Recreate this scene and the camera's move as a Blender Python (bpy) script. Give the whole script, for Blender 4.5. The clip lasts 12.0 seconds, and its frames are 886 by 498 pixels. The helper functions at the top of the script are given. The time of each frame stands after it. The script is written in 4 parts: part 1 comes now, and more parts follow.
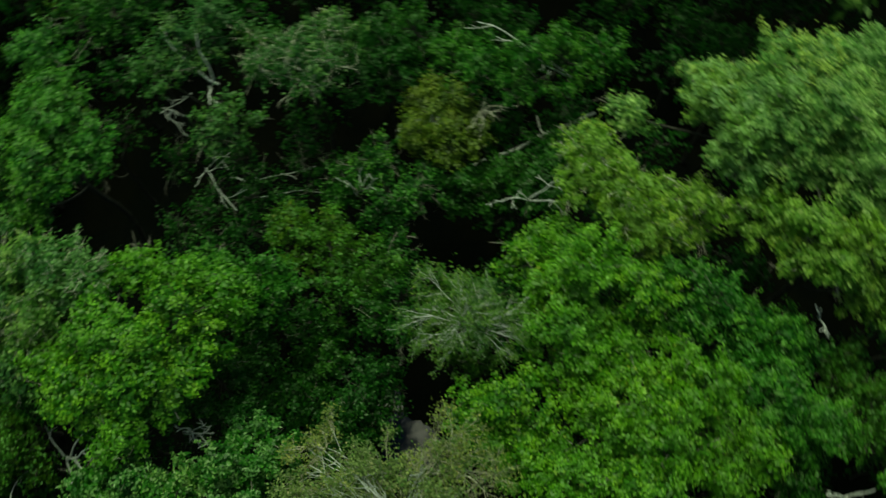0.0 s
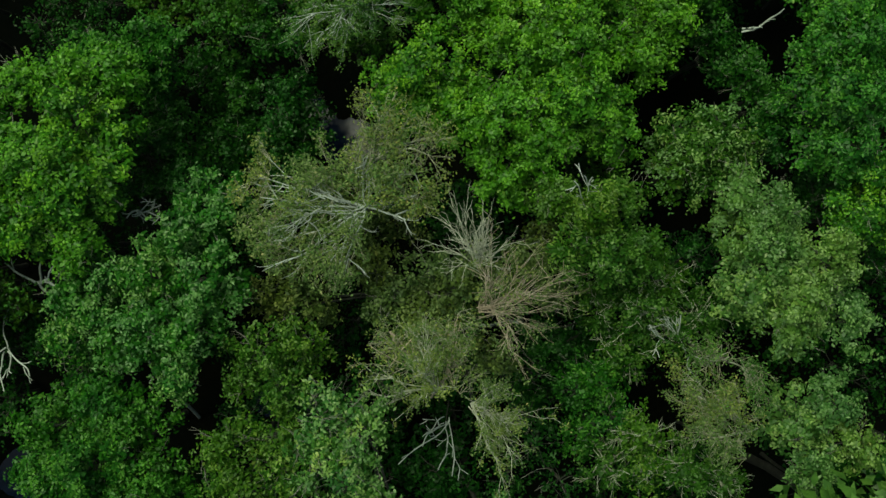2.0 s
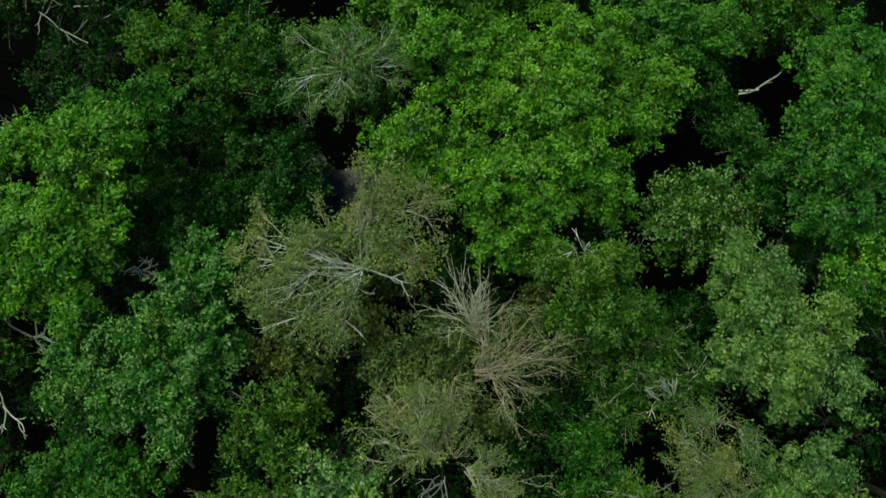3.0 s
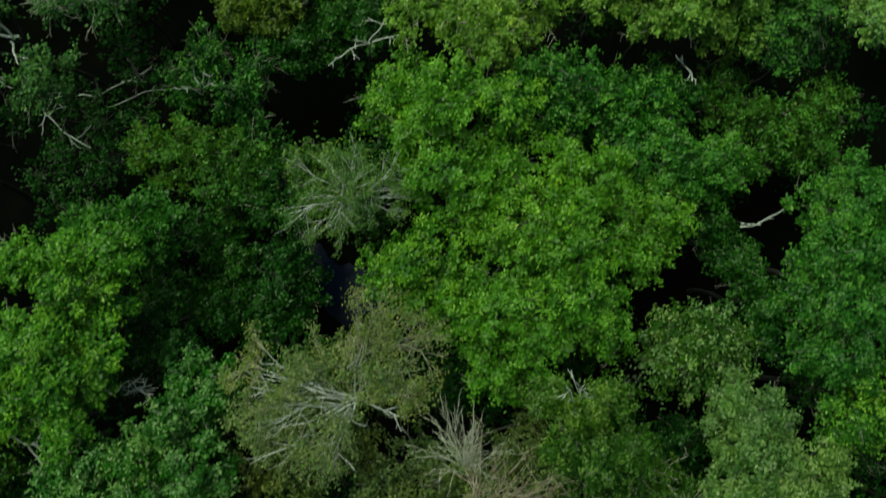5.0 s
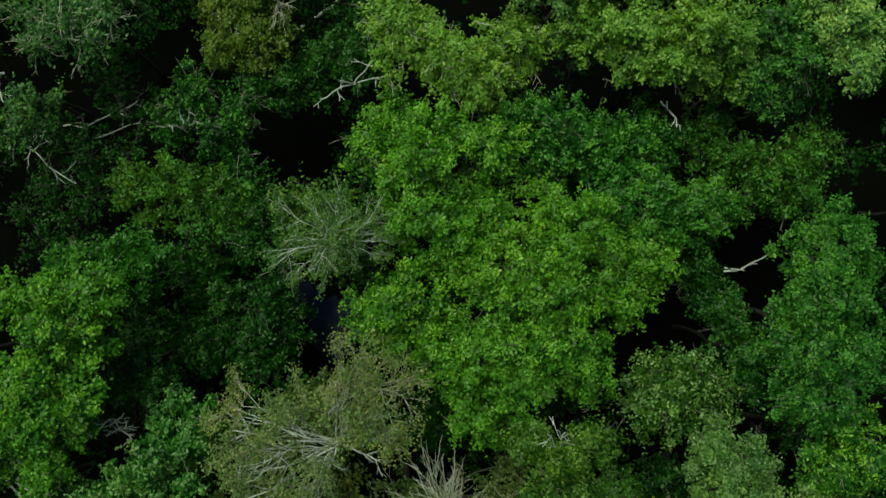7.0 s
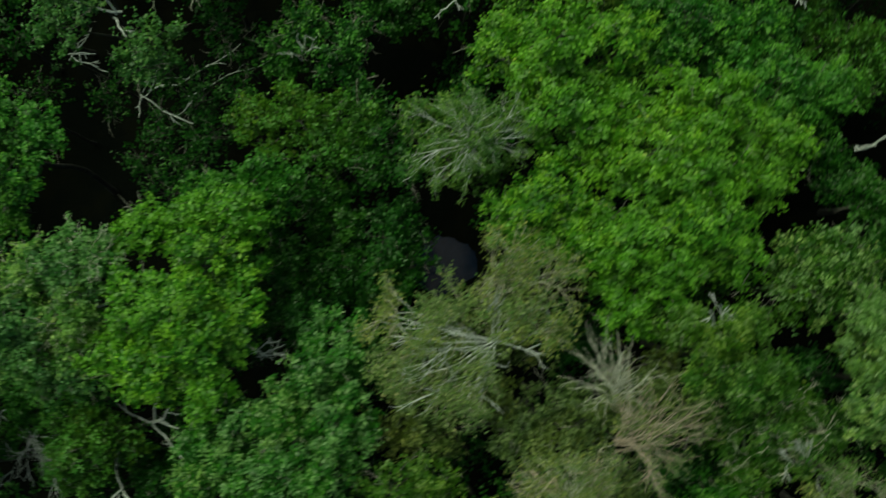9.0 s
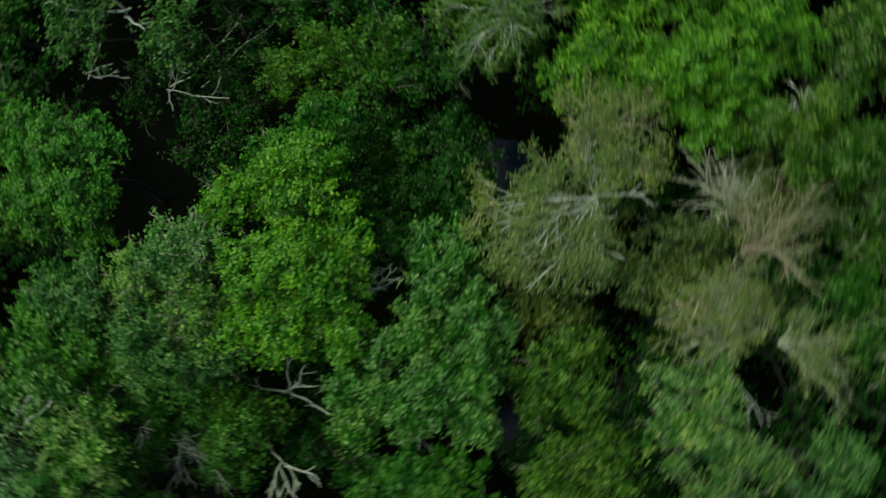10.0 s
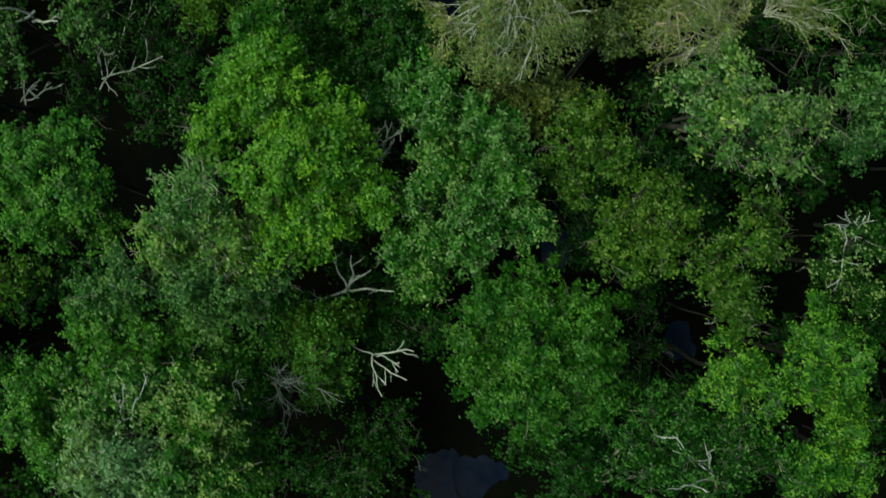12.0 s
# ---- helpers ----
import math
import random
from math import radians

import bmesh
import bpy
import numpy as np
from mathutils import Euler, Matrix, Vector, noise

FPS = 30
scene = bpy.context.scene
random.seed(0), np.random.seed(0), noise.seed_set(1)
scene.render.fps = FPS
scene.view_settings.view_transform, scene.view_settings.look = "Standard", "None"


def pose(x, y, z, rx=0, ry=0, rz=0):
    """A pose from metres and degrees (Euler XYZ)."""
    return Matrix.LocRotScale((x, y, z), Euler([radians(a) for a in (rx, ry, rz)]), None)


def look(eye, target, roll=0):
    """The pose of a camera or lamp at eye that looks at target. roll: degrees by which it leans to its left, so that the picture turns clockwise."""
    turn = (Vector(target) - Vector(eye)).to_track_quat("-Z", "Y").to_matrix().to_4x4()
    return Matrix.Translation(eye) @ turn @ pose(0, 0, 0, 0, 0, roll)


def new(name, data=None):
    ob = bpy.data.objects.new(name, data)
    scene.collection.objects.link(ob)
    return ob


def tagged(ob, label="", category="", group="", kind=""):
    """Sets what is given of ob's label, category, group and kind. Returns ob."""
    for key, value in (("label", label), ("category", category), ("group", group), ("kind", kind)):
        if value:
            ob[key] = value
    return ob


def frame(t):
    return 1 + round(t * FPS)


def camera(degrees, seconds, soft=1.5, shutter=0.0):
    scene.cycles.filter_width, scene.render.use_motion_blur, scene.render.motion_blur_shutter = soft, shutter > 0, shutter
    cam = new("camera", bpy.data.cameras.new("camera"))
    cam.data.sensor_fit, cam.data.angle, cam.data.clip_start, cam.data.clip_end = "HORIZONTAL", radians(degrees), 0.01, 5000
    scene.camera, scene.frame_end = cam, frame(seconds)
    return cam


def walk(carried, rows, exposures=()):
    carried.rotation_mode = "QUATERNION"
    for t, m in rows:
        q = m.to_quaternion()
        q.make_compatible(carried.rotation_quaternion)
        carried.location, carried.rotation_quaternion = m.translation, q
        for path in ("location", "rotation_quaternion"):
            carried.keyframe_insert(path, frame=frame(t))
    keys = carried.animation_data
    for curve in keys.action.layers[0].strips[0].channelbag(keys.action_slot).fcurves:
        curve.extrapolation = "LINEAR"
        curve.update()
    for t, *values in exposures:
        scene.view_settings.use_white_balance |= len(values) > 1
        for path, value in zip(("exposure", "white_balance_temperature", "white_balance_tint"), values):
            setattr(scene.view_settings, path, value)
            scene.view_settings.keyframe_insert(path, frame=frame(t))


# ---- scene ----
cam = camera(38.0, 12.0, soft=1.5, shutter=0.75)
PATH = [
    (0.0, pose(-0.183, -3.212, 51.876, 13.48, 0.35, 10.45)),
    (0.5, pose(0.055, -3.661, 51.899, 13.03, 0.29, -0.15)),
    (0.8, pose(0.250, -3.663, 52.015, 8.08, 0.25, -8.27)),
    (1.0, pose(0.357, -3.644, 52.058, 5.56, 0.23, -10.87)),
    (1.5, pose(0.430, -3.540, 52.052, -0.51, 0.22, -11.93)),
    (2.0, pose(0.378, -3.539, 52.068, -0.70, 0.05, -11.89)),
    (2.5, pose(0.524, -2.616, 52.058, -0.07, -0.15, -11.80)),
    (2.7, pose(0.527, -2.493, 52.112, 0.08, -0.23, -11.71)),
    (4.3, pose(1.010, -0.553, 52.051, 0.72, 0.10, -10.00)),
    (4.5, pose(1.141, -0.109, 52.048, 0.73, 0.12, -9.85)),
    (5.0, pose(1.540, 1.100, 51.982, 0.70, 0.17, -9.70)),
    (5.5, pose(1.874, 2.279, 51.983, 0.63, 0.14, -9.56)),
    (6.0, pose(2.048, 2.835, 52.030, 0.58, 0.06, -9.36)),
    (6.5, pose(2.083, 2.636, 51.984, 0.68, -0.03, -9.22)),
    (6.7, pose(2.101, 2.469, 52.002, 0.77, -0.07, -9.20)),
    (8.3, pose(-0.411, 0.035, 51.753, 2.42, -0.08, -8.82)),
    (8.5, pose(-1.160, -0.309, 51.693, 2.56, -0.07, -9.85)),
    (9.0, pose(-3.114, -0.895, 51.823, 2.51, -0.29, -13.76)),
    (9.5, pose(-5.047, -1.385, 51.854, 2.00, -0.19, -19.80)),
    (10.0, pose(-6.742, -1.750, 51.922, 1.04, -0.14, -32.13)),
    (10.5, pose(-7.901, -1.887, 52.047, -0.18, -0.53, -48.05)),
    (11.0, pose(-8.981, -2.129, 52.121, -0.70, -1.27, -58.62)),
    (11.5, pose(-9.565, -2.356, 52.241, -1.13, -1.43, -58.50)),
    (12.0, pose(-10.041, -2.880, 52.291, -1.24, -1.63, -58.24)),
]
walk(cam, PATH, [(0.0, 0.38, 7600, -25), (1.1, 0.38, 7600, -25), (2.0, 0.39, 7050, -14), (4.5, 0.39, 6900, -12), (6.5, 0.38, 6880, -11), (8.5, 0.39, 7050, -14), (9.5, 0.39, 7050, -14), (11.5, 0.42, 6850, -10), (12.0, 0.42, 6820, -9)])

# ---------------------------------------------------------------- world and light
world = bpy.data.worlds.new("overcast_sky")
scene.world = world
world.use_nodes = True
wn = world.node_tree.nodes
sky = wn.new("ShaderNodeTexSky")
sky.sky_type = "NISHITA"
sky.sun_disc = False
sky.sun_elevation, sky.sun_rotation = radians(67), radians(-25)
sky.dust_density, sky.air_density, sky.ozone_density = 4.0, 0.7, 0.5
wn["Background"].inputs["Strength"].default_value = 0.068
world.node_tree.links.new(sky.outputs["Color"], wn["Background"].inputs["Color"])

sun_data = bpy.data.lights.new("sun", "SUN")
sun_data.energy, sun_data.angle, sun_data.color = 2.2, radians(36), (1.0, 0.95, 0.84)
sun = new("sun", sun_data)
sun.matrix_world = look((-12, 25, 65), (0, 0, 0))


# ---------------------------------------------------------------- materials
def nodes_of(name):
    m = bpy.data.materials.new(name)
    m.use_nodes = True
    t = m.node_tree
    return m, t, t.nodes["Principled BSDF"], t.nodes["Material Output"]


def ramp(t, fac, stops):
    r = t.nodes.new("ShaderNodeValToRGB")
    e = r.color_ramp.elements
    while len(e) < len(stops):
        e.new(0.5)
    for el, (p, c) in zip(e, stops):
        el.position, el.color = p, (*c, 1)
    t.links.new(fac, r.inputs["Fac"])
    return r.outputs["Color"]


def noise_fac(t, coord, scale, detail=4, rough=0.6, dist=0.0):
    n = t.nodes.new("ShaderNodeTexNoise")
    n.inputs["Scale"].default_value, n.inputs["Detail"].default_value = scale, detail
    n.inputs["Roughness"].default_value, n.inputs["Distortion"].default_value = rough, dist
    t.links.new(coord, n.inputs["Vector"])
    return n.outputs["Fac"]


def mix(t, fac, a, b, how="MIX"):
    m = t.nodes.new("ShaderNodeMix")
    m.data_type, m.blend_type = "RGBA", how
    for sock, v in ((m.inputs[0], fac), (m.inputs[6], a), (m.inputs[7], b)):
        if isinstance(v, (int, float)):
            sock.default_value = v
        elif isinstance(v, tuple):
            sock.default_value = (*v, 1)
        else:
            t.links.new(v, sock)
    return m.outputs[2]


def bump(t, p, height, strength, distance):
    b = t.nodes.new("ShaderNodeBump")
    b.inputs["Strength"].default_value, b.inputs["Distance"].default_value = strength, distance
    t.links.new(height, b.inputs["Height"])
    t.links.new(b.outputs["Normal"], p.inputs["Normal"])


def leaf_material(name, dark, mid, light, odd, gloss=0.42, through_leaf=0.38, shine=0.3):
    """Leaves: every leaf its own shade, patches of the crown a little lighter, a few turned or spotted ones."""
    m, t, p, out = nodes_of(name)
    geo = t.nodes.new("ShaderNodeNewGeometry")
    info = t.nodes.new("ShaderNodeObjectInfo")
    patch = noise_fac(t, geo.outputs["Position"], 1.5, 3)
    col = ramp(t, geo.outputs["Random Per Island"], [(0.0, tuple(0.7 * a + 0.3 * b for a, b in zip(dark, mid))), (0.5, tuple(0.35 * a + 0.65 * b for a, b in zip(dark, mid))), (0.8, mid), (0.95, light), (0.997, odd)])
    shade = ramp(t, patch, [(0.34, (0.58, 0.66, 0.64)), (0.66, (1.30, 1.24, 1.10))])
    col = mix(t, 1.0, col, shade, "MULTIPLY")
    own = ramp(t, info.outputs["Random"], [(0.0, (0.80, 0.88, 1.0)), (0.5, (0.98, 0.99, 1.0)), (1.0, (1.26, 1.1, 0.88))])
    col = mix(t, 1.0, col, own, "MULTIPLY")
    spots = noise_fac(t, geo.outputs["Position"], 55, 2)
    col = mix(t, 0.35, col, ramp(t, spots, [(0.35, (0.75, 0.75, 0.72)), (0.65, (1.1, 1.1, 1.05))]), "MULTIPLY")
    t.links.new(col, p.inputs["Base Color"])
    p.inputs["Roughness"].default_value = gloss
    p.inputs["Specular IOR Level"].default_value = shine
    tr = t.nodes.new("ShaderNodeBsdfTranslucent")
    t.links.new(mix(t, 1.0, col, (1.0, 1.15, 0.55), "MULTIPLY"), tr.inputs["Color"])
    ms = t.nodes.new("ShaderNodeMixShader")
    ms.inputs[0].default_value = through_leaf
    t.links.new(p.outputs[0], ms.inputs[1])
    t.links.new(tr.outputs[0], ms.inputs[2])
    t.links.new(ms.outputs[0], out.inputs["Surface"])
    return m


def bark_material(name, deep, mid, lichen, amount):
    m, t, p, out = nodes_of(name)
    tc = t.nodes.new("ShaderNodeTexCoord")
    mp = t.nodes.new("ShaderNodeMapping")
    mp.inputs["Scale"].default_value = (9, 9, 2)
    t.links.new(tc.outputs["Object"], mp.inputs["Vector"])
    crack = noise_fac(t, mp.outputs["Vector"], 3, 6, 0.7, 0.6)
    col = ramp(t, crack, [(0.3, deep), (0.62, mid)])
    blot = noise_fac(t, tc.outputs["Object"], 2.2, 5)
    col = mix(t, ramp(t, blot, [(0.62 - amount * 0.3, (0, 0, 0)), (0.7, (1, 1, 1))]), col, lichen)
    t.links.new(col, p.inputs["Base Color"])
    p.inputs["Roughness"].default_value = 0.9
    bump(t, p, crack, 0.8, 0.02)
    return m


# look: name, darkest, usual, light and odd leaf, gloss
TONES = {
    "bright": ("leaf_bright_green", (0.035, 0.133, 0.006), (0.065, 0.219, 0.012), (0.119, 0.323, 0.022), (0.238, 0.392, 0.067), 0.46),
    "green": ("leaf_mid_green", (0.017, 0.092, 0.009), (0.033, 0.153, 0.013), (0.067, 0.234, 0.024), (0.143, 0.316, 0.068), 0.46),
    "lime": ("leaf_lime_green", (0.028, 0.123, 0.007), (0.058, 0.207, 0.011), (0.106, 0.298, 0.020), (0.192, 0.361, 0.056), 0.46),
    "yellow": ("leaf_yellow_green", (0.064, 0.171, 0.015), (0.116, 0.270, 0.026), (0.182, 0.363, 0.050), (0.297, 0.429, 0.121), 0.46),
    "pale": ("leaf_pale_blue_green", (0.028, 0.105, 0.018), (0.060, 0.180, 0.033), (0.115, 0.270, 0.060), (0.30, 0.42, 0.180), 0.38),
    "sage": ("leaf_sage_green", (0.046, 0.135, 0.024), (0.090, 0.210, 0.044), (0.150, 0.295, 0.076), (0.27, 0.38, 0.17), 0.42),
    "olive": ("leaf_olive", (0.022, 0.080, 0.007), (0.043, 0.130, 0.013), (0.080, 0.190, 0.025), (0.158, 0.240, 0.063), 0.46),
    "mint": ("leaf_light_green", (0.067, 0.188, 0.032), (0.133, 0.303, 0.059), (0.215, 0.416, 0.097), (0.344, 0.503, 0.190), 0.45),
    "mustard": ("leaf_olive_yellow", (0.040, 0.086, 0.007), (0.070, 0.138, 0.011), (0.105, 0.185, 0.018), (0.15, 0.22, 0.03), 0.5),
    "frost": ("leaf_pale_grey_green", (0.100, 0.165, 0.062), (0.170, 0.255, 0.105), (0.250, 0.345, 0.165), (0.33, 0.40, 0.24), 0.5),
    "straw": ("leaf_dull_olive", (0.035, 0.072, 0.014), (0.067, 0.122, 0.025), (0.107, 0.175, 0.045), (0.167, 0.230, 0.081), 0.55),
    # dark: leaf colour lowered to hold the shade of hollows and understorey
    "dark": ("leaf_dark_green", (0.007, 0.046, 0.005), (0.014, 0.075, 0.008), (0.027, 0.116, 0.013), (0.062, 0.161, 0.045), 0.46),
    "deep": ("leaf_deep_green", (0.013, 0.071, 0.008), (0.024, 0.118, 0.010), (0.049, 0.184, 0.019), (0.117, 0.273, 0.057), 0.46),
    "cool": ("leaf_cool_green", (0.018, 0.080, 0.014), (0.036, 0.130, 0.024), (0.070, 0.195, 0.044), (0.15, 0.28, 0.10), 0.46),
    "silver": ("leaf_silvery_green", (0.045, 0.140, 0.038), (0.095, 0.230, 0.074), (0.172, 0.330, 0.139), (0.33, 0.47, 0.247), 0.34),
    "dry": ("leaf_dry_grey_olive", (0.088, 0.156, 0.041), (0.165, 0.253, 0.074), (0.264, 0.365, 0.127), (0.385, 0.387, 0.180), 0.6),
}
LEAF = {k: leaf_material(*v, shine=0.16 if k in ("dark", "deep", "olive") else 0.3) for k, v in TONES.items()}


def lit_leaf_material(name, dark, mid, light, odd, gloss):
    """The leaves of crests and shoot tips: lit tops put into a lighter, yellower leaf colour."""
    # fresh: the light tone raised and paled for lit tips and sky glints
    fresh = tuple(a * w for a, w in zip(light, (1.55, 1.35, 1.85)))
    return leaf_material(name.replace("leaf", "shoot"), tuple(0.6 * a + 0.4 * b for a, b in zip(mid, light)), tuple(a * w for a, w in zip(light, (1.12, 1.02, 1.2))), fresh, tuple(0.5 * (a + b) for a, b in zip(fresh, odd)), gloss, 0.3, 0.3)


LIT_LEAF = {k: lit_leaf_material(*v) for k, v in TONES.items()}
BARK = bark_material("bark_grey_brown", (0.012, 0.014, 0.010), (0.034, 0.038, 0.029), (0.062, 0.078, 0.053), 0.4)
PALE_BARK = bark_material("bark_lichen_grey", (0.08, 0.08, 0.065), (0.19, 0.195, 0.16), (0.31, 0.335, 0.275), 0.6)
DEAD = bark_material("dead_wood_silver", (0.20, 0.235, 0.21), (0.42, 0.485, 0.435), (0.56, 0.645, 0.595), 0.6)
TWIG = bark_material("twig_grey_olive", (0.24, 0.26, 0.185), (0.45, 0.49, 0.37), (0.58, 0.64, 0.515), 0.6)
FINE = bark_material("fine_twig_brown_olive", (0.19, 0.20, 0.13), (0.40, 0.42, 0.28), (0.54, 0.58, 0.42), 0.5)
REDTWIG = bark_material("twig_grey_brown", (0.22, 0.18, 0.13), (0.44, 0.38, 0.28), (0.57, 0.54, 0.43), 0.45)


def ground_material():
    m, t, p, out = nodes_of("forest_floor_mud")
    geo = t.nodes.new("ShaderNodeNewGeometry")
    big = noise_fac(t, geo.outputs["Position"], 0.5, 5)
    fine = noise_fac(t, geo.outputs["Position"], 14, 6, 0.7)
    # Near black, darker than wet mud: deep canopy shade put into the colour.
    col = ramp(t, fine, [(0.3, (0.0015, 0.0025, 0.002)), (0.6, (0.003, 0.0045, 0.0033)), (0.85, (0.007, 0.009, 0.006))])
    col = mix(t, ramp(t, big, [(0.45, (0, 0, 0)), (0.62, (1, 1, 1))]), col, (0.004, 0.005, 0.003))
    t.links.new(col, p.inputs["Base Color"])
    p.inputs["Roughness"].default_value = 0.9
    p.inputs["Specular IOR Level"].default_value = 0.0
    bump(t, p, fine, 0.7, 0.03)
    return m


def water_material():
    m, t, p, out = nodes_of("still_dark_water")
    geo = t.nodes.new("ShaderNodeNewGeometry")
    n = noise_fac(t, geo.outputs["Position"], 3.5, 3)
    t.links.new(ramp(t, n, [(0.3, (0.003, 0.007, 0.018)), (0.7, (0.005, 0.011, 0.027))]), p.inputs["Base Color"])
    p.inputs["Roughness"].default_value = 0.08
    p.inputs["Specular IOR Level"].default_value = 0.3
    p.inputs["IOR"].default_value = 1.33
    bump(t, p, n, 0.03, 0.01)
    return m


MUD, WATER = ground_material(), water_material()


# ---------------------------------------------------------------- mesh helpers
def link(name, data, material, parent=None, kind="", label=""):
    ob = new(name, data)
    data.materials.append(material)
    if parent:
        ob.parent = parent
    return tagged(ob, label=label, kind=kind)


def mesh_from(name, verts, quads):
    """A mesh from arrays of places and of four-sided faces."""
    me = bpy.data.meshes.new(name)
    me.vertices.add(len(verts))
    me.vertices.foreach_set("co", np.ascontiguousarray(verts, dtype=np.float32).ravel())
    me.loops.add(len(quads) * 4)
    me.loops.foreach_set("vertex_index", np.ascontiguousarray(quads, dtype=np.int32).ravel())
    me.polygons.add(len(quads))
    me.polygons.foreach_set("loop_start", np.arange(0, len(quads) * 4, 4, dtype=np.int32))
    me.update(calc_edges=True)
    return me


def unit(v):
    return v / np.maximum(np.linalg.norm(v, axis=-1, keepdims=True), 1e-9)


def tube(points, radii, sides=5):
    """Places and faces of a tapered round stick along points."""
    p = np.asarray(points, float)
    r = np.asarray(radii, float)
    d = unit(np.gradient(p, axis=0))
    ref = np.where(np.abs(d[:, 2:3]) < 0.9, np.array([[0, 0, 1.0]]), np.array([[1.0, 0, 0]]))
    a = unit(np.cross(d, ref))
    b = np.cross(d, a)
    ang = np.arange(sides) * 2 * np.pi / sides
    ring = a[:, None] * np.cos(ang)[None, :, None] + b[:, None] * np.sin(ang)[None, :, None]
    v = (p[:, None] + ring * r[:, None, None]).reshape(-1, 3)
    i = np.arange(len(p) - 1)[:, None] * sides
    k = np.arange(sides)[None]
    n = (k + 1) % sides
    q = np.stack([i + k, i + n, i + sides + n, i + sides + k], -1).reshape(-1, 4)
    return v, q


def joined(pieces):
    vs, qs, at = [], [], 0
    for v, q in pieces:
        vs.append(v)
        qs.append(q + at)
        at += len(v)
    return np.concatenate(vs), np.concatenate(qs)


def crooked(rng, a, b, steps, wander, sag=0.0):
    """A crooked line from a to b."""
    a, b = np.asarray(a, float), np.asarray(b, float)
    s = np.linspace(0, 1, steps)[:, None]
    size = np.linalg.norm(b - a)
    off = np.cumsum(rng.normal(0, 1, (steps, 3)), 0)
    off -= s * off[-1]
    off *= wander * size / math.sqrt(steps)
    if steps > 5:
        off[1:-1] = (off[:-2] + 2 * off[1:-1] + off[2:]) / 4
    bow = np.zeros((steps, 3))
    bow[:, 2] = sag * size * np.sin(np.pi * s[:, 0])
    return a + (b - a) * s + off + bow


def leaves(rng, at, out, size, droop=0.5, slim=0.56, toss=0.38):
    """One folded, pointed leaf at every place, facing out and up, its tip drooping."""
    n = len(at)
    face = unit(out * 0.55 + np.array([0, 0, 0.75]) + rng.normal(0, toss, (n, 3)))
    along = rng.normal(0, 0.55, (n, 3)) + out * 0.9
    along = unit(along - face * (along * face).sum(1, keepdims=True))
    along = unit(along - face * droop * rng.random((n, 1)))
    side = np.cross(face, along)
    length = size * rng.uniform(0.65, 1.25, (n, 1))
    wide = length * slim * rng.uniform(0.8, 1.15, (n, 1)) * 0.5
    up = face * length * rng.uniform(0.02, 0.14, (n, 1))
    v = np.stack([at - along * length * 0.5, at + side * wide - along * length * 0.05 + up,
                  at + along * length * 0.5 - face * length * 0.08, at - side * wide - along * length * 0.05 + up], 1)
    return v.reshape(-1, 3), np.arange(4 * n).reshape(-1, 4)


